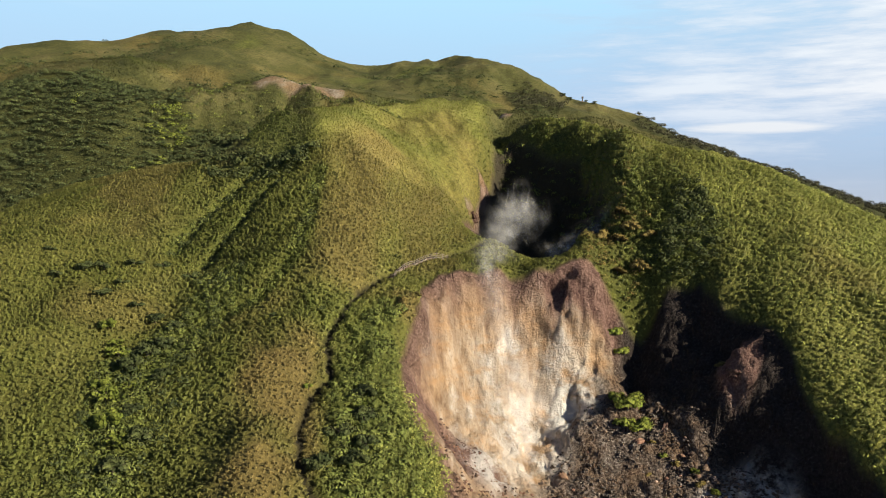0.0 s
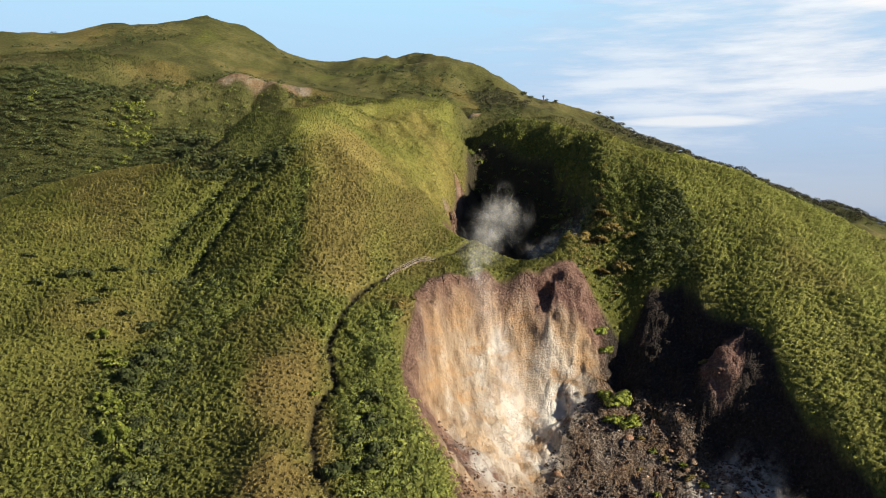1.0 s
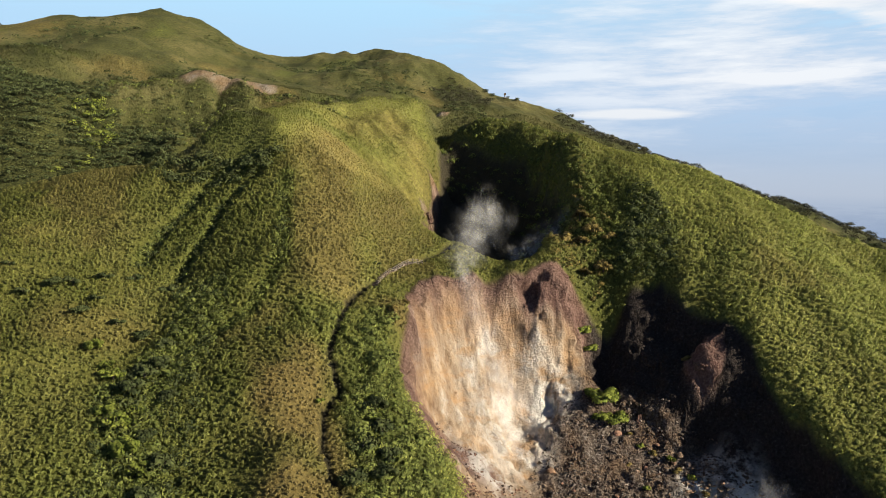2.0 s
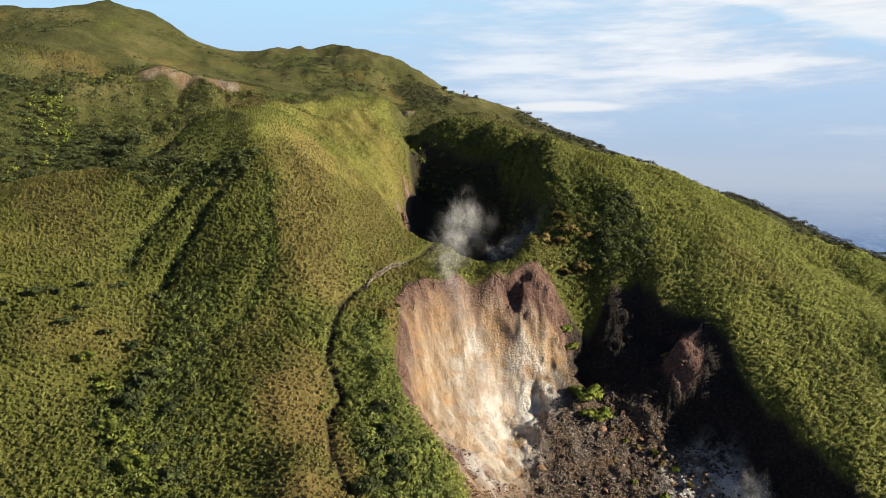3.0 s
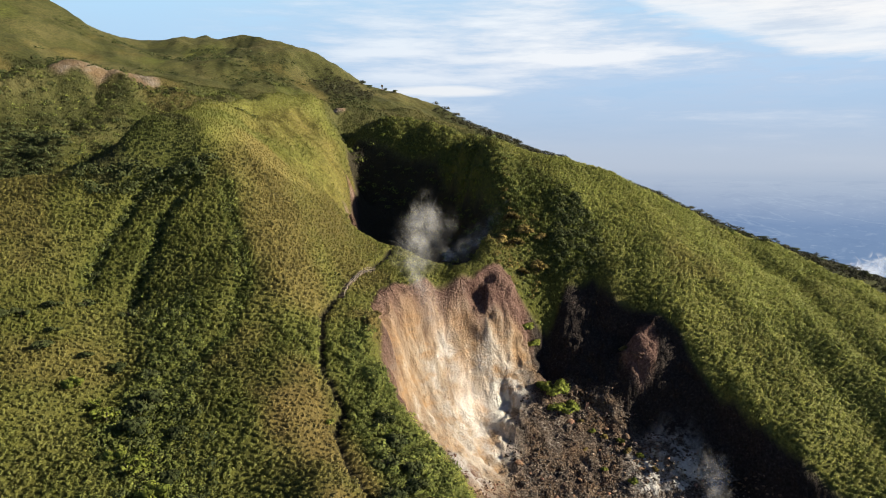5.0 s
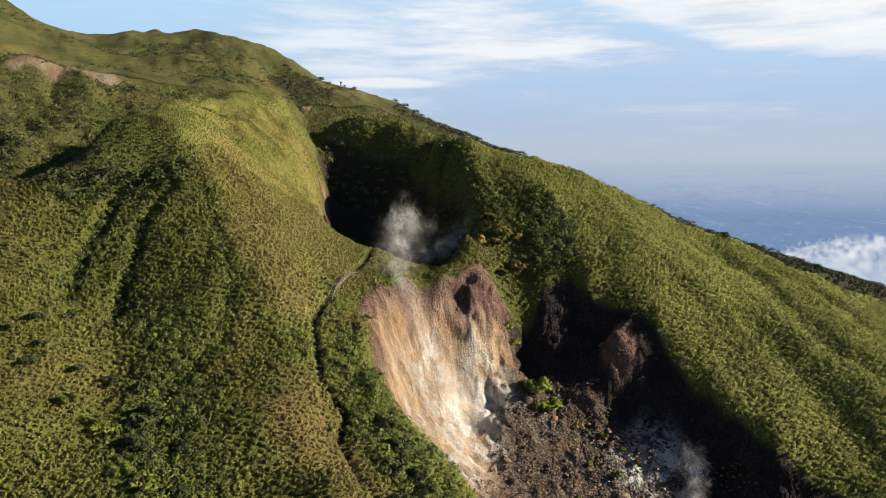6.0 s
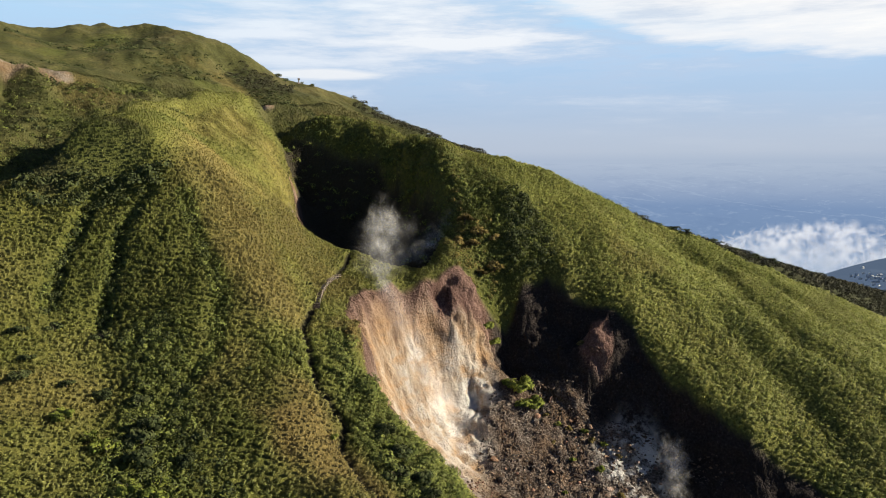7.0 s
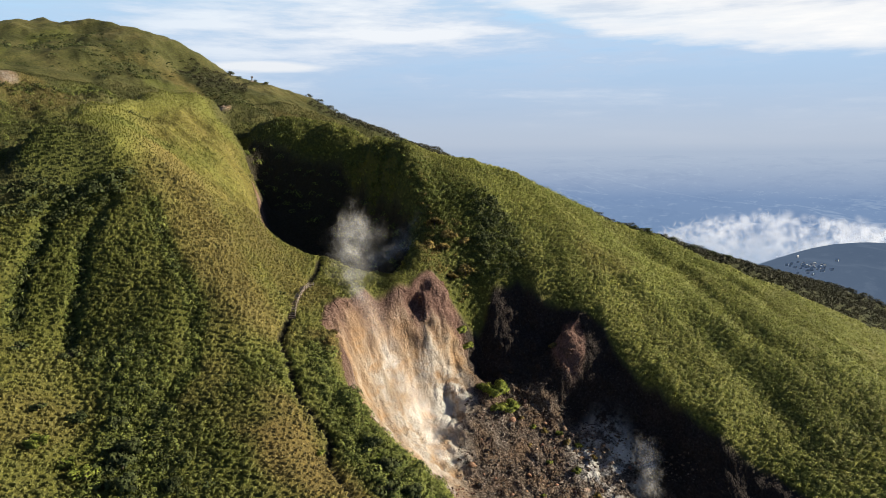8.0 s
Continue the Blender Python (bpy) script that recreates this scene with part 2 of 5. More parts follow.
    # distance haze painted as a glow on the plain, paler farther off
    haze_glow = ramp(tree, reach, [(0.40, (0.052, 0.074, 0.112)), (0.50, (0.085, 0.133, 0.220)), (0.60, (0.092, 0.143, 0.235)), (0.72, (0.112, 0.165, 0.265)), (0.78, (0.170, 0.218, 0.305)), (0.86, (0.214, 0.259, 0.335)), (0.92, (0.229, 0.273, 0.346))])
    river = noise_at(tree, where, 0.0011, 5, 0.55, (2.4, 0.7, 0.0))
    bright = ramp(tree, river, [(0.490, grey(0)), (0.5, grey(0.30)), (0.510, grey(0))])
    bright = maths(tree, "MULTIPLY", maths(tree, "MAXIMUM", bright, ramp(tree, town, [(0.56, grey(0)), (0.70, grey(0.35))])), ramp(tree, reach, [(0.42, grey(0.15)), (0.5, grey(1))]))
    haze_glow = mixed(tree, maths(tree, "MULTIPLY", bright, ramp(tree, reach, [(0.5, grey(1)), (0.9, grey(0.35))])), haze_glow, (0.30, 0.36, 0.43))
    haze_glow = mixed(tree, ramp(tree, noise_at(tree, where, 0.004, 7, 0.7), [(0.50, grey(0)), (0.62, grey(0.35))]), haze_glow, mixed(tree, 1.0, haze_glow, (0.78, 0.82, 0.88), "MULTIPLY"))
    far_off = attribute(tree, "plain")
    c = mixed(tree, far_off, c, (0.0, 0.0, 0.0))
    link(tree, haze_glow, s.inputs["Emission Color"])
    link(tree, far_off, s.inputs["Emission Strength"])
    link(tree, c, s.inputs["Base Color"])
    s.inputs["Roughness"].default_value = 0.9
    link(tree, maths(tree, "MULTIPLY", maths(tree, "SUBTRACT", 1.0, far_off), 0.15), s.inputs["Specular IOR Level"])
    height = maths(tree, "ADD", maths(tree, "ADD", maths(tree, "ADD", fine, maths(tree, "MULTIPLY", grit, 0.1)), runs), maths(tree, "MULTIPLY", broad, 1.5))
    height = maths(tree, "SUBTRACT", height, maths(tree, "MULTIPLY", maths(tree, "MULTIPLY", crack, attribute(tree, "bare")), 0.8))
    bumped(tree, s, maths(tree, "MULTIPLY", height, maths(tree, "ADD", attribute(tree, "bare"), 0.5)), 0.8, 0.8)
    return m


def make_rock(name, dark, mid, light):
    m, tree, s = material(name)
    where = position(tree)
    fine = noise_at(tree, where, 2.2, 8, 0.68)
    c = ramp(tree, fine, [(0.28, dark), (0.5, mid), (0.72, light)])
    r = island(tree)
    c = mixed(tree, ramp(tree, noise_at(tree, where, 0.11, 5, 0.62), [(0.44, grey(0)), (0.58, grey(0.8))]), c, ramp(tree, fine, [(0.3, (0.040, 0.024, 0.016)), (0.7, (0.20, 0.125, 0.072))]))
    c = mixed(tree, 1.0, c, ramp(tree, r, [(0, grey(0.45)), (0.6, grey(1.0)), (1, (1.9, 1.85, 1.8))]), "MULTIPLY")
    o = tree.nodes.new("ShaderNodeObjectInfo").outputs["Random"]
    c = mixed(tree, 1.0, c, ramp(tree, o, [(0, grey(0.6)), (0.7, grey(1.0)), (1, (1.5, 1.45, 1.4))]), "MULTIPLY")
    link(tree, c, s.inputs["Base Color"])
    s.inputs["Roughness"].default_value = 0.88
    bumped(tree, s, fine, 0.8, 0.25)
    return m


def make_plain_stuff(name, low, high, scale=3.0, rough=0.8):
    m, tree, s = material(name)
    fine = noise_at(tree, position(tree), scale, 6, 0.6)
    link(tree, ramp(tree, fine, [(0.3, low), (0.7, high)]), s.inputs["Base Color"])
    s.inputs["Roughness"].default_value = rough
    bumped(tree, s, fine, 0.3, 0.05)
    return m


def make_vapour(name, thick, size, glow=()):
    """Thin vapour: dense at the heart of each puff, clear at its rim, uneven within. glow: colours low and high of a cloud far off."""
    m, tree, s = material(name)
    where = position(tree)
    soft = attribute(tree, "heart")
    fac = maths(tree, "MULTIPLY", maths(tree, "MULTIPLY", soft, soft), ramp(tree, noise_at(tree, where, size, 5, 0.62), [(0.36, grey(0.0)), (0.70, grey(thick))]))
    clear = tree.nodes.new("ShaderNodeBsdfTransparent")
    mix = tree.nodes.new("ShaderNodeMixShader")
    if glow:
        # the far cloud's sunlit top and shaded base are put into its glow
        body = node(tree, "ShaderNodeEmission", Strength=1.0)
        link(tree, ramp(tree, attribute(tree, "top"), [(0.15, glow[0]), (0.85, glow[1])]), body.inputs["Color"])
    else:
        body = tree.nodes.new("ShaderNodeAddShader")
        link(tree, node(tree, "ShaderNodeBsdfDiffuse", Color=(0.90, 0.90, 0.90, 1)).outputs[0], body.inputs[0])
        link(tree, node(tree, "ShaderNodeBsdfTranslucent", Color=(0.90, 0.90, 0.90, 1)).outputs[0], body.inputs[1])
    link(tree, fac, mix.inputs[0])
    link(tree, clear.outputs[0], mix.inputs[1])
    link(tree, body.outputs[0], mix.inputs[2])
    link(tree, mix.outputs[0], tree.nodes["Material Output"].inputs["Surface"])
    return m


GRASS, GROUND = make_grass(), make_ground()
SHRUB_LEAF = make_leaves("shrub_leaves", (0.078, 0.100, 0.026), (0.165, 0.188, 0.050), 0.55)
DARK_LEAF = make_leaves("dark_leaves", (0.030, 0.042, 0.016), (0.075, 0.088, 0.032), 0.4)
BRIGHT_LEAF = make_leaves("bright_leaves", (0.105, 0.140, 0.024), (0.200, 0.228, 0.044), 0.55)
FLANK_LEAF = make_leaves("flank_leaves", (0.175, 0.208, 0.048), (0.325, 0.345, 0.090), 0.55)
DUSK_LEAF = make_leaves("dusky_leaves", (0.034, 0.036, 0.022), (0.070, 0.068, 0.038), 0.35)
WOOD_LEAF = make_leaves("woodland_leaves", (0.028, 0.042, 0.019), (0.080, 0.092, 0.034), 0.4)
RUSSET_LEAF = make_leaves("russet_leaves", (0.120, 0.095, 0.030), (0.205, 0.158, 0.052), 0.5)
BARK = make_plain_stuff("bark", (0.045, 0.035, 0.026), (0.11, 0.085, 0.062))
ASH_ROCK = make_rock("ash_rock", (0.026, 0.020, 0.017), (0.098, 0.076, 0.063), (0.36, 0.32, 0.29))
RED_ROCK = make_rock("red_rock", (0.055, 0.028, 0.022), (0.135, 0.072, 0.052), (0.26, 0.16, 0.115))
TIMBER = make_plain_stuff("weathered_timber", (0.12, 0.095, 0.075), (0.25, 0.21, 0.17))
STONE = make_rock("path_stone", (0.10, 0.085, 0.07), (0.18, 0.155, 0.13), (0.28, 0.25, 0.215))
STEAM = make_vapour("steam", 0.045, 0.2)
THIN_STEAM = make_vapour("thin_steam", 0.042, 0.15)
CLOUD = make_vapour("cloud", 0.62, 0.006, ((0.30, 0.345, 0.41), (0.545, 0.55, 0.56)))
HOUSE = make_plain_stuff("plaster", (0.42, 0.45, 0.49), (0.60, 0.61, 0.63), 0.1)

# ---- lie of the land: ridge, gully, rim and foot lines in metres ----
RELIEF = {
    "spur crest": [(-30, 92, 239), (-32, 118, 253), (-33, 131, 259), (-34, 144, 263), (-34, 151, 266), (-34, 164, 273.4), (-34, 176, 278), (-29, 187, 287), (-32, 199, 293),
                   (-34.5, 216.5, 304.5), (-36, 236, 319), (-42, 243, 327), (-46, 252, 331)],
    "knob": [(-54, 237, 315), (-65, 254, 326), (-28, 261, 328.5), (-21, 258.5, 323)],
    "upper crest": [(-60, 256, 331.3), (-53, 271, 332.2), (-47, 284, 336), (-41, 302, 340.2), (-30, 309, 343), (-20, 316, 345.5), (-4, 334, 350.5), (13, 338, 350), (21, 341, 347.7)],
    "upper east side": [(-22, 285, 333), (-19, 308, 338.3), (-3, 310, 341.2), (4, 304, 334), (-6, 285, 327.8)],
    "upper west foot": [(-76, 264, 305), (-68, 278, 309), (-58, 294, 316), (-47, 312, 324), (-34, 326, 332), (-16, 346, 340)],
    "hump crest": [(-72, 243, 316.5), (-90, 256, 313), (-110, 269, 309), (-136, 269, 301), (-178, 268, 286), (-240, 258, 262)],
    "hump front": [(-75, 233, 306), (-88, 226, 302), (-98, 214, 294), (-108, 204, 291), (-142, 198, 284), (-190, 190, 268)],
    "west gully": [(-64, 226, 303), (-72, 211, 291.5), (-67, 200, 282.6), (-67, 191, 279.5), (-68, 175, 271), (-66, 152, 264),
                   (-65, 138, 258.6), (-61, 126, 252.6), (-58, 96, 240)],
    "shoulder": [(-52, 220, 303), (-42, 206, 295.6), (-51, 188, 282.8), (-47, 183, 281), (-53, 171, 272), (-44, 158, 269),
                 (-44, 145, 263.4), (-44, 139, 258.6), (-42, 127, 254), (-41, 98, 242)],
    "west shelf": [(-94, 190, 283.4), (-98, 182, 278.4), (-82, 178, 276.5), (-86, 165, 271.8), (-79, 143, 261.4), (-73, 130, 255), (-70, 98, 242)],
    "west edge": [(-125, 170, 275), (-122, 138, 262), (-115, 98, 246)],
    "trail": [(-20.5, 122, 250.6), (-24.4, 129, 254.4), (-26.3, 139, 257.6), (-26, 149, 260.9), (-22.6, 154, 264), (-25.2, 163, 270.7), (-24, 168.5, 273.6), (-20, 184.8, 280), (-13, 193, 282.8), (-8, 202, 285), (0, 210.5, 286.6), (9, 222, 288.6), (15, 231, 290.8)],
    "trail bank": [(-13, 141, 256.3), (-16.5, 152, 262.3), (-11, 162.6, 269), (-14, 179, 276.7), (-14, 220, 298), (-3, 220, 292)],
    "rim west": [(-5, 182, 277), (-8, 175, 271), (-9, 168, 266), (-8, 160, 262), (-7, 150, 257.5), (-3, 146, 252.5), (1.5, 144, 247.5), (3, 130, 240), (4, 104, 226)],
    "foot west": [(-1, 186, 270), (-1, 178, 259), (-1, 168.6, 250.6), (3, 160, 246.5), (8, 152, 241), (11, 140, 233), (13, 104, 214)],
    "rim back": [(-5, 192, 279.5), (-1, 197, 281.6), (5, 200.6, 283.6), (16, 204.2, 283), (26, 203.4, 282.8), (32, 203.5, 285), (36, 207, 288), (40, 212, 291.8), (41.3, 216.2, 295.3)],
    "saddle": [(5, 213, 286), (16, 215, 285), (28, 214, 284.6), (20, 228, 288.5), (30, 221, 285.5), (36, 216, 286)],
    "pit floor": [(20, 246, 281), (34, 232, 279), (42, 226, 281), (20, 256, 282), (32, 256, 278), (46, 246, 282), (36, 270, 283), (24, 272, 285), (30, 284, 292), (48, 262, 286), (46, 278, 294)],
    "pit west wall": [(6, 266.6, 305.6), (2, 250, 303), (14, 281.5, 311.5), (8, 291, 323), (-6, 265, 314.2), (-20, 228, 306.4), (16, 297, 325), (17, 309, 334), (27, 347.7, 347), (11, 265, 294), (18.5, 280, 299), (8.5, 250, 291)],
    "pit east rim": [(46, 216.5, 292.8), (52, 221.5, 298.5), (57, 227, 304.5), (56, 234, 311.5), (54.5, 243, 319), (55, 252, 323.5), (56, 268, 326.3), (55, 284, 327.6), (50, 291, 330.4), (40, 304, 332.4), (30, 319, 333.2), (24, 336, 337)],
    "pit east wall": [(47, 230, 289), (49, 241, 293), (49.5, 256, 297), (51, 272, 302), (47, 281, 303), (37, 293, 305), (28, 304, 311), (23, 317, 321)],
    "east crest": [(74, 252, 324.2), (89, 246, 320.4), (104, 240, 315.6), (120, 235, 309), (135, 226, 299.8), (150, 223, 293.3), (165, 221, 289), (190, 213, 280), (250, 203, 260), (330, 192, 234)],
    "east flank high": [(74, 222, 309), (99, 224, 308), (118, 217, 299.5), (126, 217, 297.2), (140, 211, 286), (145, 203, 281), (164, 198, 278.8), (176, 181, 270), (215, 172, 258)],
    "east flank": [(75.5, 211, 298), (87, 195.6, 289), (109, 191, 286.3), (109, 179, 279), (121, 175, 273.2), (130, 167, 269.5), (142, 164, 268), (142, 143, 259), (150, 118, 246), (160, 84, 228)],
    "rim east": [(73, 193, 282.5), (82, 181.6, 276), (84.7, 173, 271.5), (84.4, 163.5, 260), (87, 153.5, 254.5), (88, 146, 249), (91, 135, 242.8), (101, 123.6, 234.3), (108, 98, 219)],
    "flank low": [(105, 176, 273.5), (96, 170.7, 270), (94, 164, 263.8), (104, 160, 261), (98, 157.6, 259), (95, 148, 252.8), (102, 140, 249.5), (107, 140.6, 250), (117, 136, 246), (122, 123, 242.5)],
    "foot east": [(50, 197, 256), (56, 199, 262), (56, 180, 248.4), (63, 178.5, 252.5), (62, 171, 243.5), (69, 171, 244.6), (66, 163, 239), (70, 158, 238), (75, 150, 231), (80, 137, 223), (88, 104, 205)],
    "hollow": [(60, 195, 264), (67, 193, 268), (65, 186, 259), (72, 185, 265), (77, 164, 248), (82, 155, 242), (84, 147, 236), (85, 134, 226)],
    "wall": [(31, 205, 274), (38, 202.5, 284), (41.5, 201.3, 280), (8.3, 193.4, 265), (19.4, 201.6, 272.6), (27, 198, 266), (33, 196.2, 268.3), (44.2, 201, 274), (35.6, 194, 258.4), (23, 192.5, 254.6), (11.7, 188, 253.6)],
    "wall foot": [(16.7, 182.6, 245.5), (26, 186.5, 243.5), (36.7, 180, 247.4), (47, 183, 251.5), (47.5, 180.5, 247.6), (48.8, 198.5, 260), (50.5, 191, 252)],
    "crater floor": [(13, 168.6, 241), (25.5, 173, 235.6), (36.3, 173.6, 239.6), (45, 172, 239.6), (49, 164.6, 234.7), (58, 157, 232), (34, 150, 224), (60, 136, 218), (40, 104, 200), (66, 100, 198)],
    "forest dip": [(-84, 288, 302), (-112, 296, 294), (-142, 296, 290), (-190, 300, 292), (-250, 290, 275)],
    "forest slope": [(-165, 316, 330), (-140, 320, 335), (-126, 326, 331.5), (-112, 335, 334), (-90, 318, 325), (-118, 340, 347), (-100, 345, 343), (-92, 347, 341.8), (-72, 351, 345.2), (-138, 359, 353.6), (-153, 330, 346), (-200, 330, 340), (-152, 366, 370), (-220, 370, 366)],
    "orange ridge": [(-110, 355, 353), (-93, 362, 359), (-70, 366, 362.5), (-52.6, 366, 356), (-35.5, 362, 352), (-21, 349, 350.5)],
    "orange ridge back": [(-110, 378, 354), (-84, 387, 361), (-52, 388, 357), (-25, 390, 358), (10, 372, 345)],
    "far west ridge": [(-263, 440, 388.8), (-235, 450, 396.5), (-205, 453, 395), (-194, 470, 405.8), (-184, 480, 411), (-169, 485, 410.5), (-132, 495, 420.8), (-106, 495, 415), (-88, 500, 404.5), (-72, 500, 397.5), (-52, 490, 388.7)],
    "far west face": [(-111, 470, 405), (-135, 420, 386), (-180, 420, 378), (-90, 430, 376), (-60, 430, 371), (-230, 400, 366)],
    "twin peak": [(-52, 490, 388.7), (-38, 500, 395.8), (-19, 505, 398.7), (-8, 503, 400), (7, 501, 405), (21.5, 480, 396.2), (33, 469, 393.2), (56, 458, 380.8), (72, 450, 369.2)],
    "twin face": [(2, 431, 370.8), (-24.6, 435, 374), (-10, 442, 379.8), (23, 443, 380.4), (39, 442, 370.6), (-41, 460, 379.6), (10, 400, 358), (-30, 405, 360), (40, 405, 355)],
    "far east ridge": [(82, 447, 367.8), (98, 446, 365.6), (115, 440, 358.6), (137, 432, 346), (166, 436, 337.5), (197, 440, 326), (260, 420, 302), (350, 390, 263)],
    "far east foot": [(72.6, 414, 357), (92, 411, 354), (104, 408, 348), (108, 389, 342.5), (88, 340, 331), (60, 330, 334), (130, 350, 321), (170, 330, 307), (180, 270, 290)],
    "wooded spur": [(200, 300, 291), (232, 328, 286), (262, 300, 274), (333, 274, 252), (420, 240, 228), (520, 215, 190)],
    "east brow": [(63, 229.5, 308), (64, 237.5, 316.8), (66, 241.5, 319.8), (76, 221, 308.2), (66, 209, 294), (58, 213, 292), (49, 213, 290.4), (78, 207, 296), (91, 217.5, 304.8), (86, 199, 289.4), (94, 231, 313.2), (105, 220, 306.2), (110, 227, 308.3), (99, 196, 290.3)],
    "hollow brow": [(62, 202, 282.4), (71, 200, 286), (73, 193, 282.5)],
    "rib": [(72.5, 177, 264.5), (78, 173, 263.5), (70, 173, 254)],
    "east back slope": [(76, 272, 319), (90, 264, 314), (105, 259, 308), (122, 254, 301), (140, 248, 293), (158, 244, 286), (182, 236, 276), (82, 300, 322), (110, 300, 312), (140, 290, 301)],
    "twin back bump": [(-30, 530, 401), (-14, 533, 406.8), (-2, 531, 403)],
    "gully head": [(24, 300, 303), (29, 319, 328), (22, 346, 341)],
    "twin knolls": [(-30, 478, 386.5), (-12, 470, 387), (8, 468, 391), (-22, 452, 379), (16, 452, 384.5), (-2, 486, 392)],
    "outer ground": [(0, 0, 222), (-90, 10, 224), (100, 0, 170), (-250, 120, 225), (-330, 300, 280), (-330, 480, 360), (-200, 640, 330), (20, 640, 320),
                     (200, 600, 270), (380, 520, 225), (520, 380, 180), (260, 60, 160), (400, 120, 170), (-120, -150, 190), (120, -150, 130), (-350, -80, 190), (320, -100, 110)],
}


POINTED = {"twin knolls", "saddle", "knob", "pit floor", "pit west wall", "trail bank", "wall", "wall foot", "crater floor", "forest slope", "far west face", "twin face",
           "far east foot", "east brow", "hollow brow", "rib", "hollow", "east back slope", "gully head", "outer ground", "upper east side"}


def along(line, step):
    """Points every step metres or so along a line of the relief."""
    out = [np.array(line[0], float)]
    for a, b in zip(line, line[1:]):
        a, b = np.array(a, float), np.array(b, float)
        n = max(1, int(np.hypot(*(b - a)[:2]) / step))
        out += [a + (b - a) * k / n for k in range(1, n + 1)]
    return out


def relief_weights():
    """A smooth surface (multiquadric) through the relief lines."""
    pts = []
    for name, line in RELIEF.items():
        if name in POINTED:
            pts += [np.array(p, float) for p in line]
        else:
            pts += along(line, 9.0)
    keep = []
    for p in pts:
        if all(np.hypot(*(p - q)[:2]) > 2.0 for q in keep):
            keep.append(p)
    p = np.array(keep)
    d = np.sqrt(((p[:, None, :2] - p[None, :, :2]) ** 2).sum(2) + 2.5)
    n = len(p)
    a = np.zeros((n + 3, n + 3))
    a[:n, :n] = -d + np.eye(n) * 0.15
    a[:n, n:] = np.c_[np.ones(n), p[:, :2] / 100]
    a[n:, :n] = a[:n, n:].T
    return p, np.linalg.solve(a, np.r_[p[:, 2], 0, 0, 0])


SPOTS, WEIGHTS = relief_weights()


def smooth_step(a, b, v):
    s = np.clip((v - a) / (b - a), 0, 1)
    return s * s * (3 - 2 * s)


def bare_height(x, y):
    """Height of the land without grass, for arrays x, y."""
    x, y = np.asarray(x, float), np.asarray(y, float)
    flat_x, flat_y = x.ravel(), y.ravel()
    z = np.zeros(len(flat_x))
    n = len(SPOTS)
    for i in range(0, len(flat_x), 20000):
        sx, sy = np.clip(flat_x[i:i + 20000], -900, 900), np.clip(flat_y[i:i + 20000], -500, 1100)
        d = np.sqrt((sx[:, None] - SPOTS[None, :, 0]) ** 2 + (sy[:, None] - SPOTS[None, :, 1]) ** 2 + 2.5)
        z[i:i + 20000] = -d @ WEIGHTS[:n] + WEIGHTS[n] + WEIGHTS[n + 1] * sx / 100 + WEIGHTS[n + 2] * sy / 100
    r = np.hypot(flat_x - 20, flat_y - 260)
    far = np.hypot(flat_x, flat_y)
    plain = -120 + 425 * smooth_step(2200, 4880, far)
    plain = plain + 240 * np.exp(-((flat_x - 1645) ** 2 + (flat_y - 760) ** 2) / (2 * 300.0 ** 2))
    k = smooth_step(380, 900, r)
    return (z * (1 - k) + plain * k).reshape(x.shape)


def lattice(i, j, seed):
    h = (i.astype(np.int64) * 374761393 + j.astype(np.int64) * 668265263 + seed * 974711) & 0x7FFFFFFF
    h = ((h ^ (h >> 13)) * 1274126177) & 0x7FFFFFFF
    return ((h ^ (h >> 16)) & 0xFFFF) / 65535.0


def grain(x, y, size, seed=0):
    """Smooth value noise, 0 to 1, over arrays, with features about size metres across."""
    x, y = np.asarray(x, float) / size, np.asarray(y, float) / size
    i, j = np.floor(x), np.floor(y)
    u, v = x - i, y - j
    u, v = u * u * (3 - 2 * u), v * v * (3 - 2 * v)
    a = lattice(i, j, seed) * (1 - u) + lattice(i + 1, j, seed) * u
    b = lattice(i, j + 1, seed) * (1 - u) + lattice(i + 1, j + 1, seed) * u
    return a * (1 - v) + b * v


def layers(x, y, size, seed=0, n=4):
    """Fractal noise, 0 to 1; each octave is turned, so that no grid shows."""
    x, y = np.asarray(x, float), np.asarray(y, float)
    out = 0
    for k in range(n):
        c, s = math.cos(0.6 + 1.1 * k + seed), math.sin(0.6 + 1.1 * k + seed)
        out = out + grain(c * x - s * y, s * x + c * y, size / 2 ** k, seed + k) * 0.5 ** k
    return out / sum(0.5 ** k for k in range(n))


def off_line(x, y, line):
    """Distance in plan from points to a line of the relief."""
    x, y = np.asarray(x, float), np.asarray(y, float)
    best = np.full(x.shape, 1e9)
    for a, b in zip(line, line[1:]):
        dx, dy = b[0] - a[0], b[1] - a[1]
        t = np.clip(((x - a[0]) * dx + (y - a[1]) * dy) / (dx * dx + dy * dy + 1e-9), 0, 1)
        best = np.minimum(best, np.hypot(x - a[0] - t * dx, y - a[1] - t * dy))
    return best


def inside(x, y, ring):
    """Signed distance in plan to a ring, positive inside."""
    x, y = np.asarray(x, float), np.asarray(y, float)
    odd = np.zeros(x.shape, bool)
    for a, b in zip(ring, ring[1:] + ring[:1]):
        if a[1] != b[1]:
            odd ^= ((a[1] > y) != (b[1] > y)) & (x < (b[0] - a[0]) * (y - a[1]) / (b[1] - a[1]) + a[0])
    d = off_line(x, y, ring + ring[:1])
    return np.where(odd, d, -d)


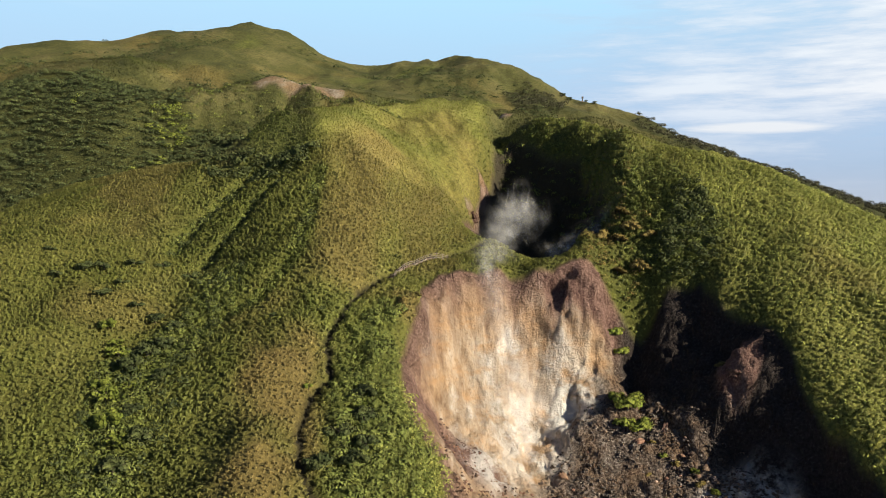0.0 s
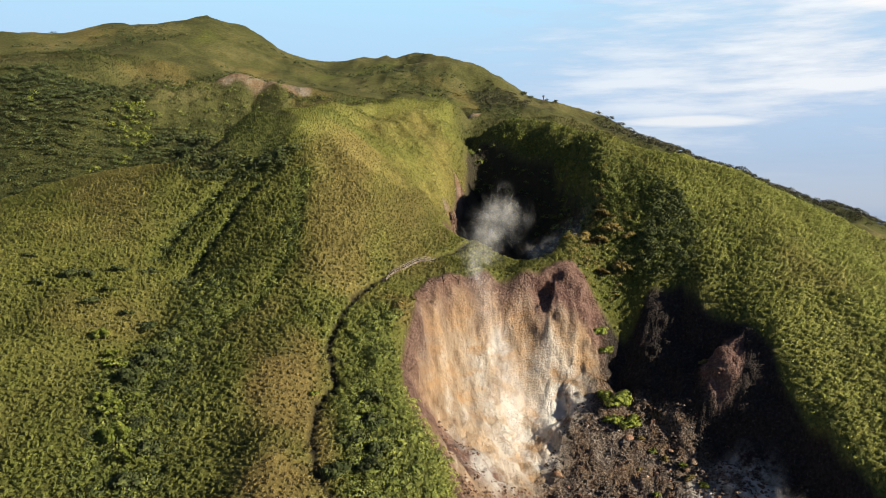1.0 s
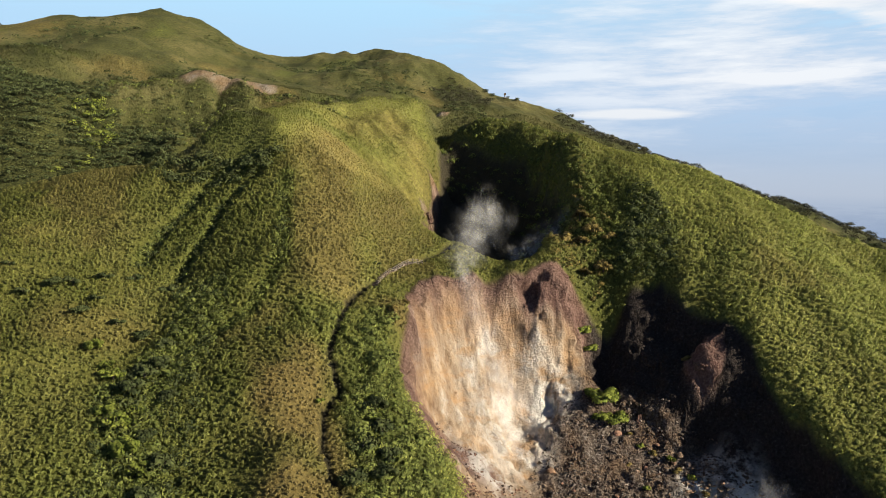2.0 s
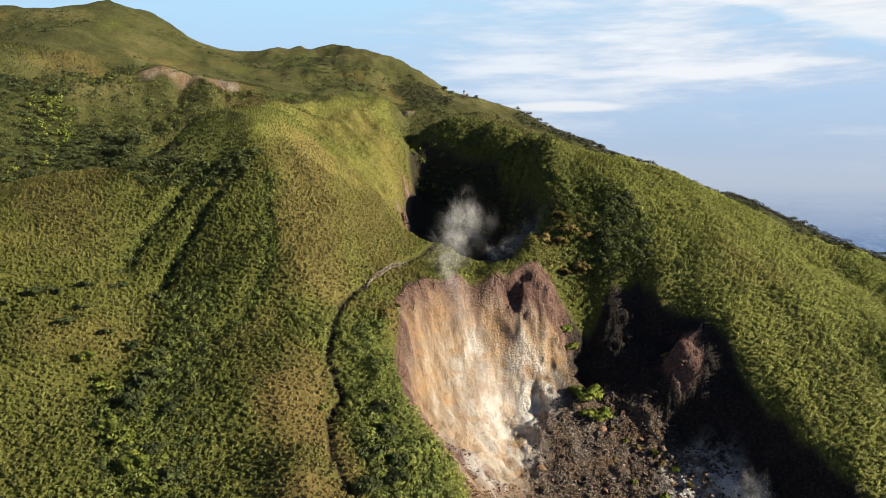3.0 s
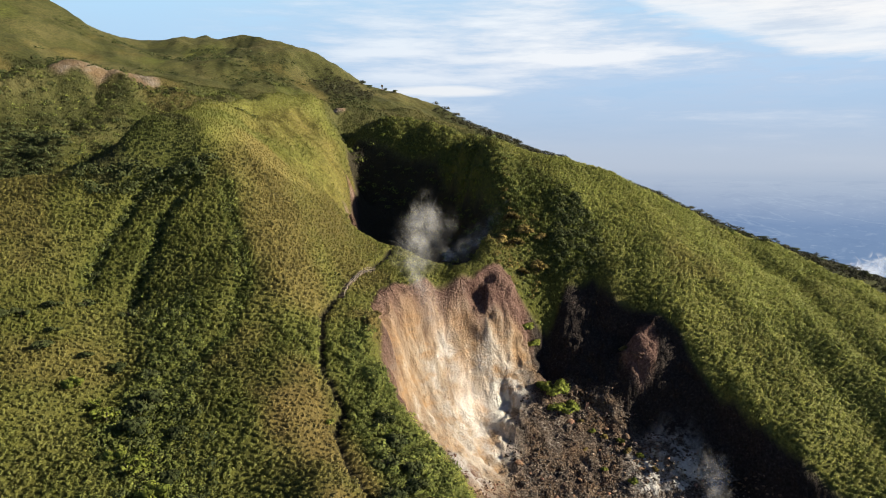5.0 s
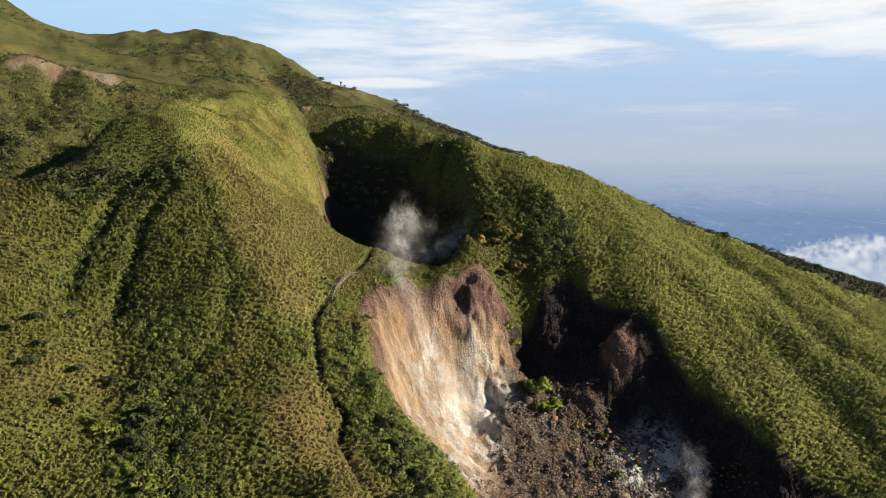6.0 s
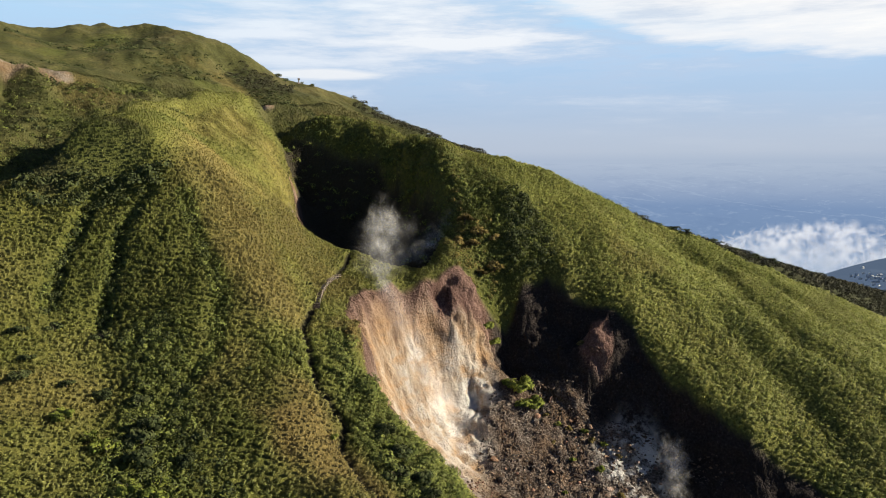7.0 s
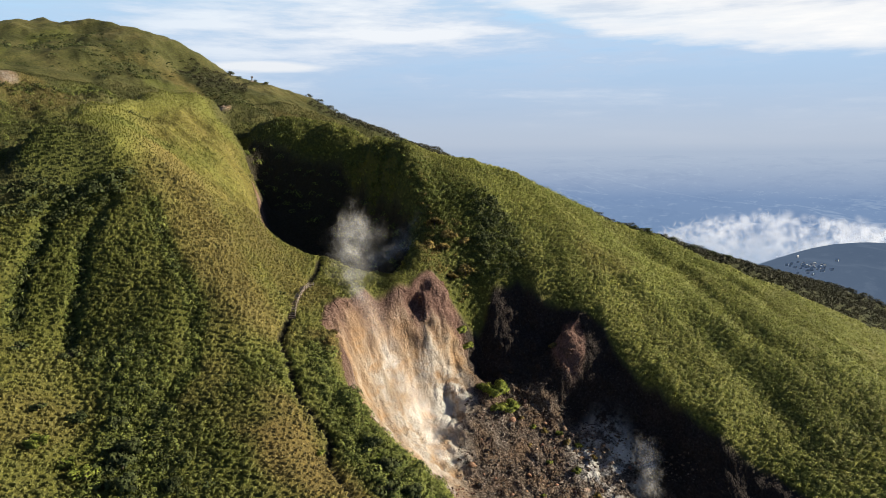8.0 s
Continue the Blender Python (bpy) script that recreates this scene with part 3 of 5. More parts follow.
# outlines in plan of bare, wooded, lush and shade-painted stretches
CRATER = [(-5, 183), (-5, 192), (-1, 199), (5, 201.4), (16, 205), (26, 204), (31, 203.2), (36, 205), (42, 206.5), (49, 203), (55, 200), (62, 200.5), (70, 198), (73, 191.5), (80.5, 181), (83.6, 173),
          (83.5, 164), (86.6, 153), (88.5, 145), (91.5, 134), (100.4, 123.2), (108, 98), (100, 70), (10, 70), (4, 104), (3, 130), (0.5, 146), (-6, 150), (-8, 160), (-9, 168), (-7, 176)]
TRAIL = RELIEF["trail"][:9]
UPPER_TRAIL = RELIEF["trail"][10:]
WOODS = [(-250, 296), (-190, 302), (-142, 300), (-112, 300), (-92, 304), (-84, 318), (-104, 334), (-122, 342), (-150, 346), (-185, 350), (-260, 350)]
EAST_WOODS = [[(176, 246), (168, 222), (179, 203), (199, 189), (229, 180), (286, 174), (330, 162), (420, 160), (420, 330), (240, 345), (196, 300), (180, 270)],
              [(112, 436), (104, 414), (120, 396), (150, 372), (190, 360), (300, 360), (360, 400), (250, 440), (190, 452), (130, 444)],
              [(34, 432), (38, 404), (60, 406), (70, 420), (62, 444), (48, 452)]]
GROOVES = [[(-61, 234), (-66, 226), (-71.5, 215), (-75, 205)], [(-51, 226), (-56.5, 221), (-59, 212), (-62, 205), (-64, 197)],
           [(-38, 226), (-38, 214), (-37.5, 205), (-38, 194), (-41, 184), (-45, 177), (-51, 173), (-58, 167)]]
FOLDS = [[(150, 213), (152, 195), (142, 173), (136, 151), (142, 135)], [(118.5, 166), (117.5, 150), (121, 138), (113.5, 122)], [(172, 186), (168, 160), (172, 135), (178, 110)],
         [(-8, 292), (-2, 276), (2, 262)], [(-22, 280), (-14, 262), (-8, 246)]]
GULLY = [(-56, 186), (-58, 167), (-65, 153), (-62, 142), (-60, 132), (-56, 118)]
PIT = [(9, 247), (12, 262), (16, 281), (18.5, 298), (21, 316), (28, 317), (38, 303), (48, 290), (53, 284), (54, 268), (53, 252), (53, 243), (52, 234), (48, 225), (40, 220), (32, 225), (19, 238)]
SCARP = [(-125, 300), (-84, 300), (-62, 310), (-36, 330), (-24, 342), (-40, 358), (-72, 360), (-95, 355), (-120, 350)]
SHOULDER = [(41, 206), (43, 217), (50, 222), (55, 234), (54, 250), (66, 246), (74, 228), (80, 208), (72, 200), (62, 202), (50, 203)]
# ring where the crater's shade is painted into the rock
SHADE_RING = [(47.5, 193), (47.5, 202), (52, 208), (62, 208), (74, 205), (80, 196), (88, 184), (91, 168), (95, 148), (112, 118), (116, 80), (84, 90), (77, 132), (74, 150), (66, 166), (58, 178)]
BANK = [(-17, 182), (-8, 183), (-9, 165), (-6, 150), (0, 146), (2, 118), (-18, 116), (-21, 130), (-22, 150), (-22, 165)]


HIGH_SPUR = [(-60, 252), (-40, 240), (-10, 240), (10, 270), (16, 300), (20, 345), (-5, 345), (-35, 314), (-54, 285)]
KNOB = [(-78, 247), (-72, 239), (-58, 237.5), (-45, 238), (-43, 250), (-50, 262), (-66, 262)]


def trail_off(x, y):
    return np.minimum(off_line(x, y, TRAIL), off_line(x, y, UPPER_TRAIL))


def cover(x, y):
    """What covers the land: bare, pale, rust, crust, lush, dry, wooded, trail bed with its shade, painted rock shade
    and plain, each 0 to 1.
    """
    wob = (layers(x, y, 9.0, 11) - 0.5) * 7
    hole = inside(x, y, CRATER)
    bare = smooth_step(-0.6, 0.8, hole + wob * 0.25)
    scar = smooth_step(1.8, 0.7, off_line(x + wob * 0.6, y + wob * 0.3, [(13, 284), (15, 281), (16, 278)])) + 0.8 * smooth_step(1.5, 0.8, off_line(x + wob * 0.6, y, [(8, 267), (10, 270)]))
    scar = scar + smooth_step(4.5, 3.0, np.hypot(x - 27.5, y - 348) + wob * 0.3)
    pale = smooth_step(2.0, -6.0, (x - 35) * 0.9 + (180 - y) * 0.8 + wob * 1.3) * smooth_step(1.0, 4, hole + wob * 0.5) + scar * 0.6
    rust = smooth_step(8.5, 1.5, hole + wob * 0.9) * 0.8 + 1.3 * smooth_step(28, 33, x + wob * 0.6) * smooth_step(196.5, 201, y + wob * 0.7) * smooth_step(50, 46, x)
    rust = rust + smooth_step(10, 4, np.hypot((x - 5) * 0.7, y - 165) + wob * 0.8)
    rust = rust + smooth_step(6, 3, np.hypot(x - 73, y - 177) + wob * 0.5)
    rust = rust * smooth_step(-4, -1, hole) * (1 - smooth_step(0, 4, inside(x, y, SHADE_RING)) * smooth_step(4, 7, np.hypot(x - 73, y - 177) + wob * 0.5))
    crust = smooth_step(14, 5, np.hypot(x - 67, y - 156)) + smooth_step(10, 3, np.hypot((x - 12), (y - 166))) * 0.6 + smooth_step(9, 3, np.hypot((x - 35), (y - 188))) * 0.8 + smooth_step(15, 5, np.hypot((x - 22), (y - 181))) * 0.6
    wx = x + wob
    lush = smooth_step(11, 4, off_line(wx, y, GULLY)) * 0.75
    for g in GROOVES:
        lush = np.maximum(lush, smooth_step(4.0, 1.0, off_line(wx * 0.35 + x * 0.65, y, g)) * 0.72)
    lush = np.maximum(lush, smooth_step(-2, 3, inside(wx, y, BANK)) * 0.75)
    lush = np.maximum(lush, smooth_step(-4, 8, inside(x, y, [(-84, 236), (-38, 226), (-37, 190), (-46, 172), (-60, 168), (-72, 190)])) * 0.4)
    lush = np.maximum(lush, smooth_step(0.62, 0.75, layers(x, y, 34.0, 23)) * 0.5 * smooth_step(80, 55, x))
    lush = np.maximum(lush, smooth_step(-3, 5, inside(wx, y, [(-60, 172), (-42, 168), (-39, 150), (-38, 108), (-58, 108), (-62, 150)])) * 0.52)
    lush = np.maximum(lush, smooth_step(168, 140, y + wob) * smooth_step(-48, -62, x) * 0.42)
    lush = np.maximum(lush, smooth_step(0.50, 0.66, layers(x + 0.8 * y, y - x, 16.0, 27)) * 0.22 * smooth_step(70, 90, x))
    dry = smooth_step(13, 4, off_line(wx, y, [(-31, 110), (-31, 131), (-31, 146), (-32, 158)])) * 0.95
    dry = np.maximum(dry, smooth_step(16, 3, off_line(wx, y, [(-26, 190), (-26, 205), (-25, 220), (-24, 240), (-20, 262)])) * 0.75)
    earth = smooth_step(8, 4.5, off_line(x, y + wob * 0.8, [(-56, 366), (-70, 366), (-88, 364)]))
    dry = np.maximum(dry, smooth_step(11, 4, np.hypot((x + 80) * 0.6, y - 176) + wob) * 0.4)
    dry = np.maximum(dry, smooth_step(7, 2, np.hypot(x + 9, y - 181) + wob * 0.6) * 0.9)
    dry = np.maximum(dry, smooth_step(9, 3, np.hypot(x - 46, y - 211) + wob * 0.6) * 0.9)
    dry = np.maximum(dry, smooth_step(0.6, 0.72, layers(x, y, 40.0, 29)) * 0.45)
    dry = np.maximum(dry, smooth_step(70, 90, x) * smooth_step(0.35, 0.6, layers(x, y, 22.0, 43)) * 0.15)
    dry = np.maximum(dry, smooth_step(-6, 6, inside(wx, y, [(-40, 226), (-20, 212), (-2, 222), (6, 250), (12, 275), (14, 296), (2, 314), (-18, 306), (-30, 270)])) * (0.25 + 0.5 * layers(x, y, 12.0, 49)))
    wooded = smooth_step(-3, 2, inside(x + wob, y + wob, WOODS))
    for ring in EAST_WOODS:
        wooded = np.maximum(wooded, smooth_step(-3, 2, inside(x + wob, y + wob, ring)))
    wooded = np.maximum(wooded, smooth_step(-4, 4, inside(x + wob, y + wob, SCARP)) * 0.2)
    lush = np.maximum(lush, smooth_step(-3, 3, inside(x + wob, y, SHOULDER)) * 0.6)
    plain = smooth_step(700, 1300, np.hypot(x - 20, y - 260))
    shaded_soil = smooth_step(1.1, 0.6, trail_off(x, y))
    # the pit is made bare too, to take the painted shade
    bare = bare + smooth_step(0, 2.5, inside(x + wob * 0.4, y, PIT)) * 0.85
    crag = smooth_step(2.4, 0.9, off_line(x + wob * 0.5, y + wob * 0.3, [(8, 256), (11.5, 264), (14, 272), (17, 283)]))
    bare, rust, pale = np.clip(bare + scar + earth * 0.7 + crag * 0.9, 0, 1), np.clip(rust + earth * 0.35 + crag * 0.7, 0, 1), np.clip(pale + earth * 0.85, 0, 1)
    return {"bare": bare, "pale": pale, "rust": rust, "crust": np.clip(crust, 0, 1), "lush": lush, "dry": dry * (1 - lush * 0.8), "wooded": wooded, "shaded_soil": shaded_soil, "fresh": np.maximum(smooth_step(66, 90, x + wob) * (0.55 + 0.45 * layers(x, y, 18.0, 97)), np.maximum(0.35 * smooth_step(-4, 5, inside(x + wob * 0.4, y, HIGH_SPUR)) * (1 - smooth_step(-1.5, 1.5, inside(x, y, KNOB))), smooth_step(15, 5, off_line(x + wob * 0.6, y, [(-22, 170), (-24, 200), (-24, 230), (-16, 250)]))) * 0.55), "upland": np.maximum(smooth_step(285, 345, y + wob * 3) * (1 - 0.85 * smooth_step(-3, 4, inside(x, y, HIGH_SPUR))), smooth_step(-1.5, 1.5, inside(x, y, KNOB) + wob * 0.2)), "short": smooth_step(-3, 5, inside(x + wob * 0.4, y, HIGH_SPUR)) * (1 - smooth_step(-1.5, 1.5, inside(x, y, KNOB))), "shade_paint": smooth_step(0, 5, inside(x + wob * 0.5, y, SHADE_RING)) * (1 - smooth_step(5.5, 3, np.hypot(x - 73, y - 177) + wob * 0.5)) + smooth_step(-0.5, 2.5, inside(x + wob * 0.4, y, PIT)), "plain": plain}


def land(x, y):
    """Height of the finished ground, with its small relief."""
    z = bare_height(x, y)
    ring = inside(x, y, CRATER)
    hole = smooth_step(-0.5, 4, ring)
    high = smooth_step(238, 262, z)
    wx = x + 6 * (layers(y, x, 11.0, 33, 3) - 0.5)
    flutes = (1 - np.abs(2 * layers(wx, y * 0.5, 9.0, 31, 4) - 1)) - 0.72
    crags = (1 - np.abs(2 * layers(x, y, 4.0, 37, 4) - 1)) - 0.72
    lumps = layers(x, y, 2.4, 51, 3) - 0.5
    calm = 1 - 0.35 * smooth_step(34, 28, x) * high
    z = z + hole * (flutes * (2.0 + 3.5 * high) * calm + crags * (1.2 + 1.6 * high) * calm + lumps * (2.0 - 0.6 * high))
    near = 1 - smooth_step(330, 700, np.hypot(x - 20, y - 260))
    z = z + (1 - hole) * near * ((layers(x, y, 14.0, 71, 4) - 0.5) * 2.8 + (layers(x, y, 2.4, 91, 2) - 0.5) * 0.55)
    z = z + (1 - hole) * smooth_step(285, 330, y) * near * (np.abs(2 * layers(x + 8 * layers(y, x, 25.0, 85, 2), y, 34.0, 83, 3) - 1) - 0.32) * (8 - 5.5 * smooth_step(370, 430, y))
    z = z + (1 - hole) * smooth_step(262, 300, y) * near * (layers(x, y, 11.0, 87, 3) - 0.5) * 3.2
    for g in GROOVES:
        z = z - (1.0 if g is GROOVES[2] else 2.6) * smooth_step(3.2, 0.3, off_line(x + 1.6 * (layers(y, x, 8.0, 89, 2) - 0.5), y, g))
    z = z - 2.6 * smooth_step(4.5, 0.5, off_line(x, y, [(-74, 238), (-66, 236), (-58, 233), (-48, 230)]))
    for g in FOLDS:
        z = z - 1.5 * smooth_step(8.0, 0.5, off_line(x, y, g))
    scarp = smooth_step(22, 10, off_line(x, y, [(-24, 232), (-14, 256), (-2, 280), (6, 300)])) * smooth_step(-2, 4, inside(x, y, [(-40, 226), (-20, 212), (-2, 222), (6, 250), (12, 275), (14, 296), (2, 314), (-18, 306), (-30, 270)]))
    z = z + smooth_step(-6, 6, inside(x, y, SCARP)) * ((1 - np.abs(2 * layers(x + 0.4 * y, y * 0.35, 16.0, 55, 3) - 1)) - 0.75) * 7
    down, across = 0.62 * x - 0.78 * y, 0.78 * x + 0.62 * y
    z = z + scarp * ((1 - np.abs(2 * layers(across, down * 0.3, 11.0, 47, 4) - 1)) - 0.72) * 6
    pit = smooth_step(9, 2, off_line(x, y, RELIEF["pit west wall"][:1] + [(12, 262, 0), (14, 281.5, 0)])) + smooth_step(12, 3, off_line(x, y, RELIEF["pit east wall"]))
    z = z + np.clip(pit, 0, 1) * ((1 - np.abs(2 * layers(x, y * 0.8, 9.0, 41, 4) - 1)) - 0.7) * 4.5
    return z - smooth_step(1.2, 0.5, trail_off(x, y)) * 1.3


def lie(x, y):
    """Unit normals of the land at a metre's scale."""
    d = 1.5
    n = np.stack([(land(x - d, y) - land(x + d, y)) / (2 * d), (land(x, y - d) - land(x, y + d)) / (2 * d), np.ones_like(x)], -1)
    return n / np.linalg.norm(n, axis=-1, keepdims=True)


def spaced(stops):
    """Coordinates between stops [(from, step), ..., (to, None)]."""
    out = []
    for (a, step), (b, _) in zip(stops, stops[1:]):
        n = max(1, round((b - a) / step))
        out += [a + (b - a) * k / n for k in range(n)]
    return np.array(out + [stops[-1][0]])


def mesh_of(name, verts, faces, mat, smooth=True):
    """A mesh from arrays of places and of faces with equal corner counts."""
    me = bpy.data.meshes.new(name)
    verts, faces = np.asarray(verts, np.float32), np.asarray(faces, np.int32)
    me.vertices.add(len(verts))
    me.vertices.foreach_set("co", verts.ravel())
    n, k = faces.shape
    me.loops.add(n * k)
    me.loops.foreach_set("vertex_index", faces.ravel())
    me.polygons.add(n)
    me.polygons.foreach_set("loop_start", np.arange(0, n * k, k, dtype=np.int32))
    me.polygons.foreach_set("use_smooth", np.full(n, smooth))
    me.update(calc_edges=True)
    me.validate()
    for one in mat if isinstance(mat, (list, tuple)) else [mat]:
        me.materials.append(one)
    return me


def give(me, **values):
    for key, v in values.items():
        me.attributes.new(key, "FLOAT", "POINT").data.foreach_set("value", np.asarray(v, np.float32).ravel())


def give_slope(me, v):
    me.attributes.new("slope", "FLOAT_VECTOR", "POINT").data.foreach_set("vector", np.asarray(v, np.float32).ravel())


HOLE = (31.5, 203, 277)


def make_land():
    xs = spaced([(-4900, 500), (-1400, 180), (-500, 40), (-260, 6), (-130, 1.1), (-14, 0.55), (105, 1.1), (240, 5), (420, 20), (800, 60), (2300, 110), (4900, None)])
    ys = spaced([(-4900, 500), (-1400, 200), (-400, 50), (60, 8), (112, 1.1), (135, 0.55), (178, 0.38), (210, 0.7), (228, 1.1), (320, 2.0), (520, 12), (700, 50), (1200, 110), (4900, None)])
    gx, gy = np.meshgrid(xs, ys)
    gz = land(gx, gy)
    made = cover(gx, gy)
    # crags on the steep bare faces, pushed out along the face
    dy, dx = np.gradient(gz, ys, xs)
    n = np.stack([-dx, -dy, np.ones_like(gz)], -1)
    n /= np.linalg.norm(n, axis=-1, keepdims=True)
    along_face = gx + 0.6 * gy + 3 * (layers(gy, gz, 9.0, 15, 2) - 0.5)
    push = (1 - np.abs(2 * layers(along_face, gz * 0.55, 7.0, 17, 4) - 1) - 0.75) * 2.6
    push += (np.round(layers(along_face, gz * 0.8, 5.0, 19, 2) * 6) / 6 - 0.5) * 1.1
    push += (layers(along_face, gz, 1.6, 13, 2) - 0.5) * 1.0
    push += smooth_step(30, 34, gx) * smooth_step(52, 46, gx) * smooth_step(192, 197, gy) * ((1 - np.abs(2 * layers(along_face * 1.4, gz, 5.0, 25, 4) - 1) - 0.75) * 2.4)
    push -= 8.0 * np.exp(-((gx - HOLE[0]) ** 2 + (gy - HOLE[1]) ** 2) / 13.0 - ((gz - HOLE[2]) / 4.5) ** 2)
    push *= 1 - 0.2 * smooth_step(34, 28, gx) * smooth_step(240, 250, gz)
    steep = smooth_step(0.80, 0.62, n[..., 2]) * smooth_step(0.3, 2.0, inside(gx, gy, CRATER))
    gx, gy, gz = (c + push * steep * n[..., k] for k, c in enumerate((gx, gy, gz)))
    idx = np.arange(gx.size).reshape(gx.shape)
    faces = np.stack([idx[:-1, :-1], idx[:-1, 1:], idx[1:, 1:], idx[1:, :-1]], -1).reshape(-1, 4)
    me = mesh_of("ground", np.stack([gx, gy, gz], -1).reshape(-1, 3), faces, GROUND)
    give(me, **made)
    return tagged(new("ground", me), "grassy volcanic hillside with a bare fuming crater", "ground", kind="structure")


make_land()


def scatter(x0, x1, y0, y1, step, seed):
    rng = np.random.default_rng(seed)
    gx, gy = np.meshgrid(np.arange(x0, x1, step), np.arange(y0, y1, step))
    return (gx + rng.uniform(-0.5, 0.5, gx.shape) * step).ravel(), (gy + rng.uniform(-0.5, 0.5, gy.shape) * step).ravel(), rng


def tufts(name, x, y, rng, tall, blades, label):
    """Grass as rounded clumps of arching blades, all in one mesh."""
    k = cover(x, y)
    ok = (k["bare"] < 0.35) & (k["wooded"] < 0.55) & (trail_off(x, y) > 0.75)
    x, y = x[ok], y[ok]
    k = {key: v[ok] for key, v in k.items()}
    z = land(x, y)
    n = len(x)
    size = tall * rng.uniform(0.55, 1.35, n) * (0.7 + 0.6 * layers(x, y, 5.0, 5, 3)) * (1 + 0.3 * k["lush"] + 0.35 * k["fresh"]) * (1 - 0.25 * k["dry"]) * (1 - 0.45 * k["short"]) * (1 - 0.3 * k["upland"])
    turn = rng.uniform(0, 2 * np.pi, (n, 1)) + np.arange(blades)[None, :] * 2 * np.pi / blades + rng.uniform(-0.4, 0.4, (n, blades))
    out = np.sqrt(rng.uniform(0.04, 1.0, (n, blades))) * size[:, None] * 0.85
    high = size[:, None] * np.sqrt(np.clip(1.15 - (out / size[:, None]) ** 2, 0.1, 2)) * rng.uniform(0.75, 1.1, (n, blades))
    c, s = np.cos(turn), np.sin(turn)
    w = 0.20 * size[:, None] * rng.uniform(0.6, 1.4, (n, blades))

    def at(along_, side, up):
        return np.stack([x[:, None] + c * along_ - s * side, y[:, None] + s * along_ + c * side, z[:, None] + up], -1)
    none = 0 * out
    quad = np.stack([at(out * 0.15, none, none - 0.2), at(out * 0.7, w, high * 0.92), at(out * 0.7, -w, high * 0.92), at(out * 1.25, none, high * 0.72)], 2)
    b0 = np.arange(n * blades)[:, None] * 4
    tri = np.concatenate([b0 + [[0, 1, 2]], b0 + [[2, 1, 3]]], 0)
    me = mesh_of(name, quad.reshape(-1, 3), tri, GRASS, smooth=False)
    give(me, **{key: np.repeat(k[key], blades * 4) for key in ("dry", "lush", "upland", "fresh")})
    give(me, tone=np.repeat(rng.uniform(0.8, 1.2, n) * (0.8 + 0.4 * layers(x, y, 9.0, 77, 3)), blades * 4))
    round_out = (out / size[:, None])[..., None] * np.stack([c, s, none], -1) * 1.35 + lie(x, y)[:, None, :]
    round_out /= np.linalg.norm(round_out, axis=-1, keepdims=True)
    give_slope(me, np.repeat(round_out.reshape(-1, 3), 4, axis=0))
    return tagged(new(name, me), label, "grass", kind="stuff")


x, y, rng = scatter(-140, 200, 112, 262, 0.92, 1)
tufts("silver_grass", x, y, rng, 0.78, 10, "tall green and straw-coloured silver grass covering the slopes")
x, y, rng = scatter(-240, 210, 262, 400, 1.35, 2)
tufts("silver_grass", x, y, rng, 1.0, 7, "tall green silver grass on the upper slopes")
x, y, rng = scatter(200, 330, 96, 262, 1.4, 3)
tufts("silver_grass", x, y, rng, 1.1, 7, "tall green silver grass on the lower eastern slopes")
x, y, rng = scatter(96, 200, 60, 112, 1.1, 4)
tufts("silver_grass", x, y, rng, 0.9, 8, "tall green silver grass at the foot of the eastern slope")


# ---- shrubs, trees and woods ----
def leaf_cloud(centres, radii, leaves, leaf, rng, flat=0.75):
    """Leaves as bent two-triangle blades over a set of lobes: places, faces and canopy normals."""
    centres, radii = np.asarray(centres, float), np.asarray(radii, float)
    n = len(centres) * leaves
    way = rng.normal(size=(n, 3))
    way /= np.linalg.norm(way, axis=1, keepdims=True)
    way[:, 2] = np.abs(way[:, 2]) * 1.2 - 0.35
    lobe = np.repeat(np.arange(len(centres)), leaves)
    r = radii[lobe] * rng.uniform(0.65, 1.12, n)
    spot = centres[lobe] + way * r[:, None] * [1, 1, flat]
    a = np.cross(way, rng.normal(size=(n, 3)))
    a /= np.linalg.norm(a, axis=1, keepdims=True) + 1e-9
    b = np.cross(way, a) + way * rng.uniform(-0.6, 0.6, (n, 1))
    s = (leaf * rng.uniform(0.6, 1.35, n))[:, None] if np.isscalar(leaf) else (leaf[lobe] * rng.uniform(0.6, 1.35, n))[:, None]
    v = np.stack([spot - a * s * 0.5, spot + b * s * 0.35, spot + a * s * 0.6 - way * s * 0.2, spot - b * s * 0.35], 1).reshape(-1, 3)
    f0 = np.arange(n)[:, None] * 4
    faces = np.concatenate([f0 + [[0, 1, 3]], f0 + [[1, 2, 3]]], 0)
    normal = way + [0, 0, 0.5]
    normal /= np.linalg.norm(normal, axis=1, keepdims=True)
    return v, faces, np.repeat(normal, 4, axis=0)


def thicket(name, x, y, rng, size, leaves, mat, label, category, rise=0.35, flat=0.8):
    """A thicket of low crowns at the given places, in one mesh."""
    z = land(x, y)
    s = size * rng.uniform(0.6, 1.4, len(x))
    v, f, n = leaf_cloud(np.stack([x, y, z + s * rise], -1), s, int(leaves * 1.5), s * 0.29, rng, flat)
    me = mesh_of(name, v, f, mat, smooth=False)
    give_slope(me, n)
    return tagged(new(name, me), label, category, kind="stuff")


def part(name, me, parent, label=""):
    """Links a mesh as one part under a thing."""
    ob = new(name, me)
    ob.parent = parent
    return tagged(ob, label)


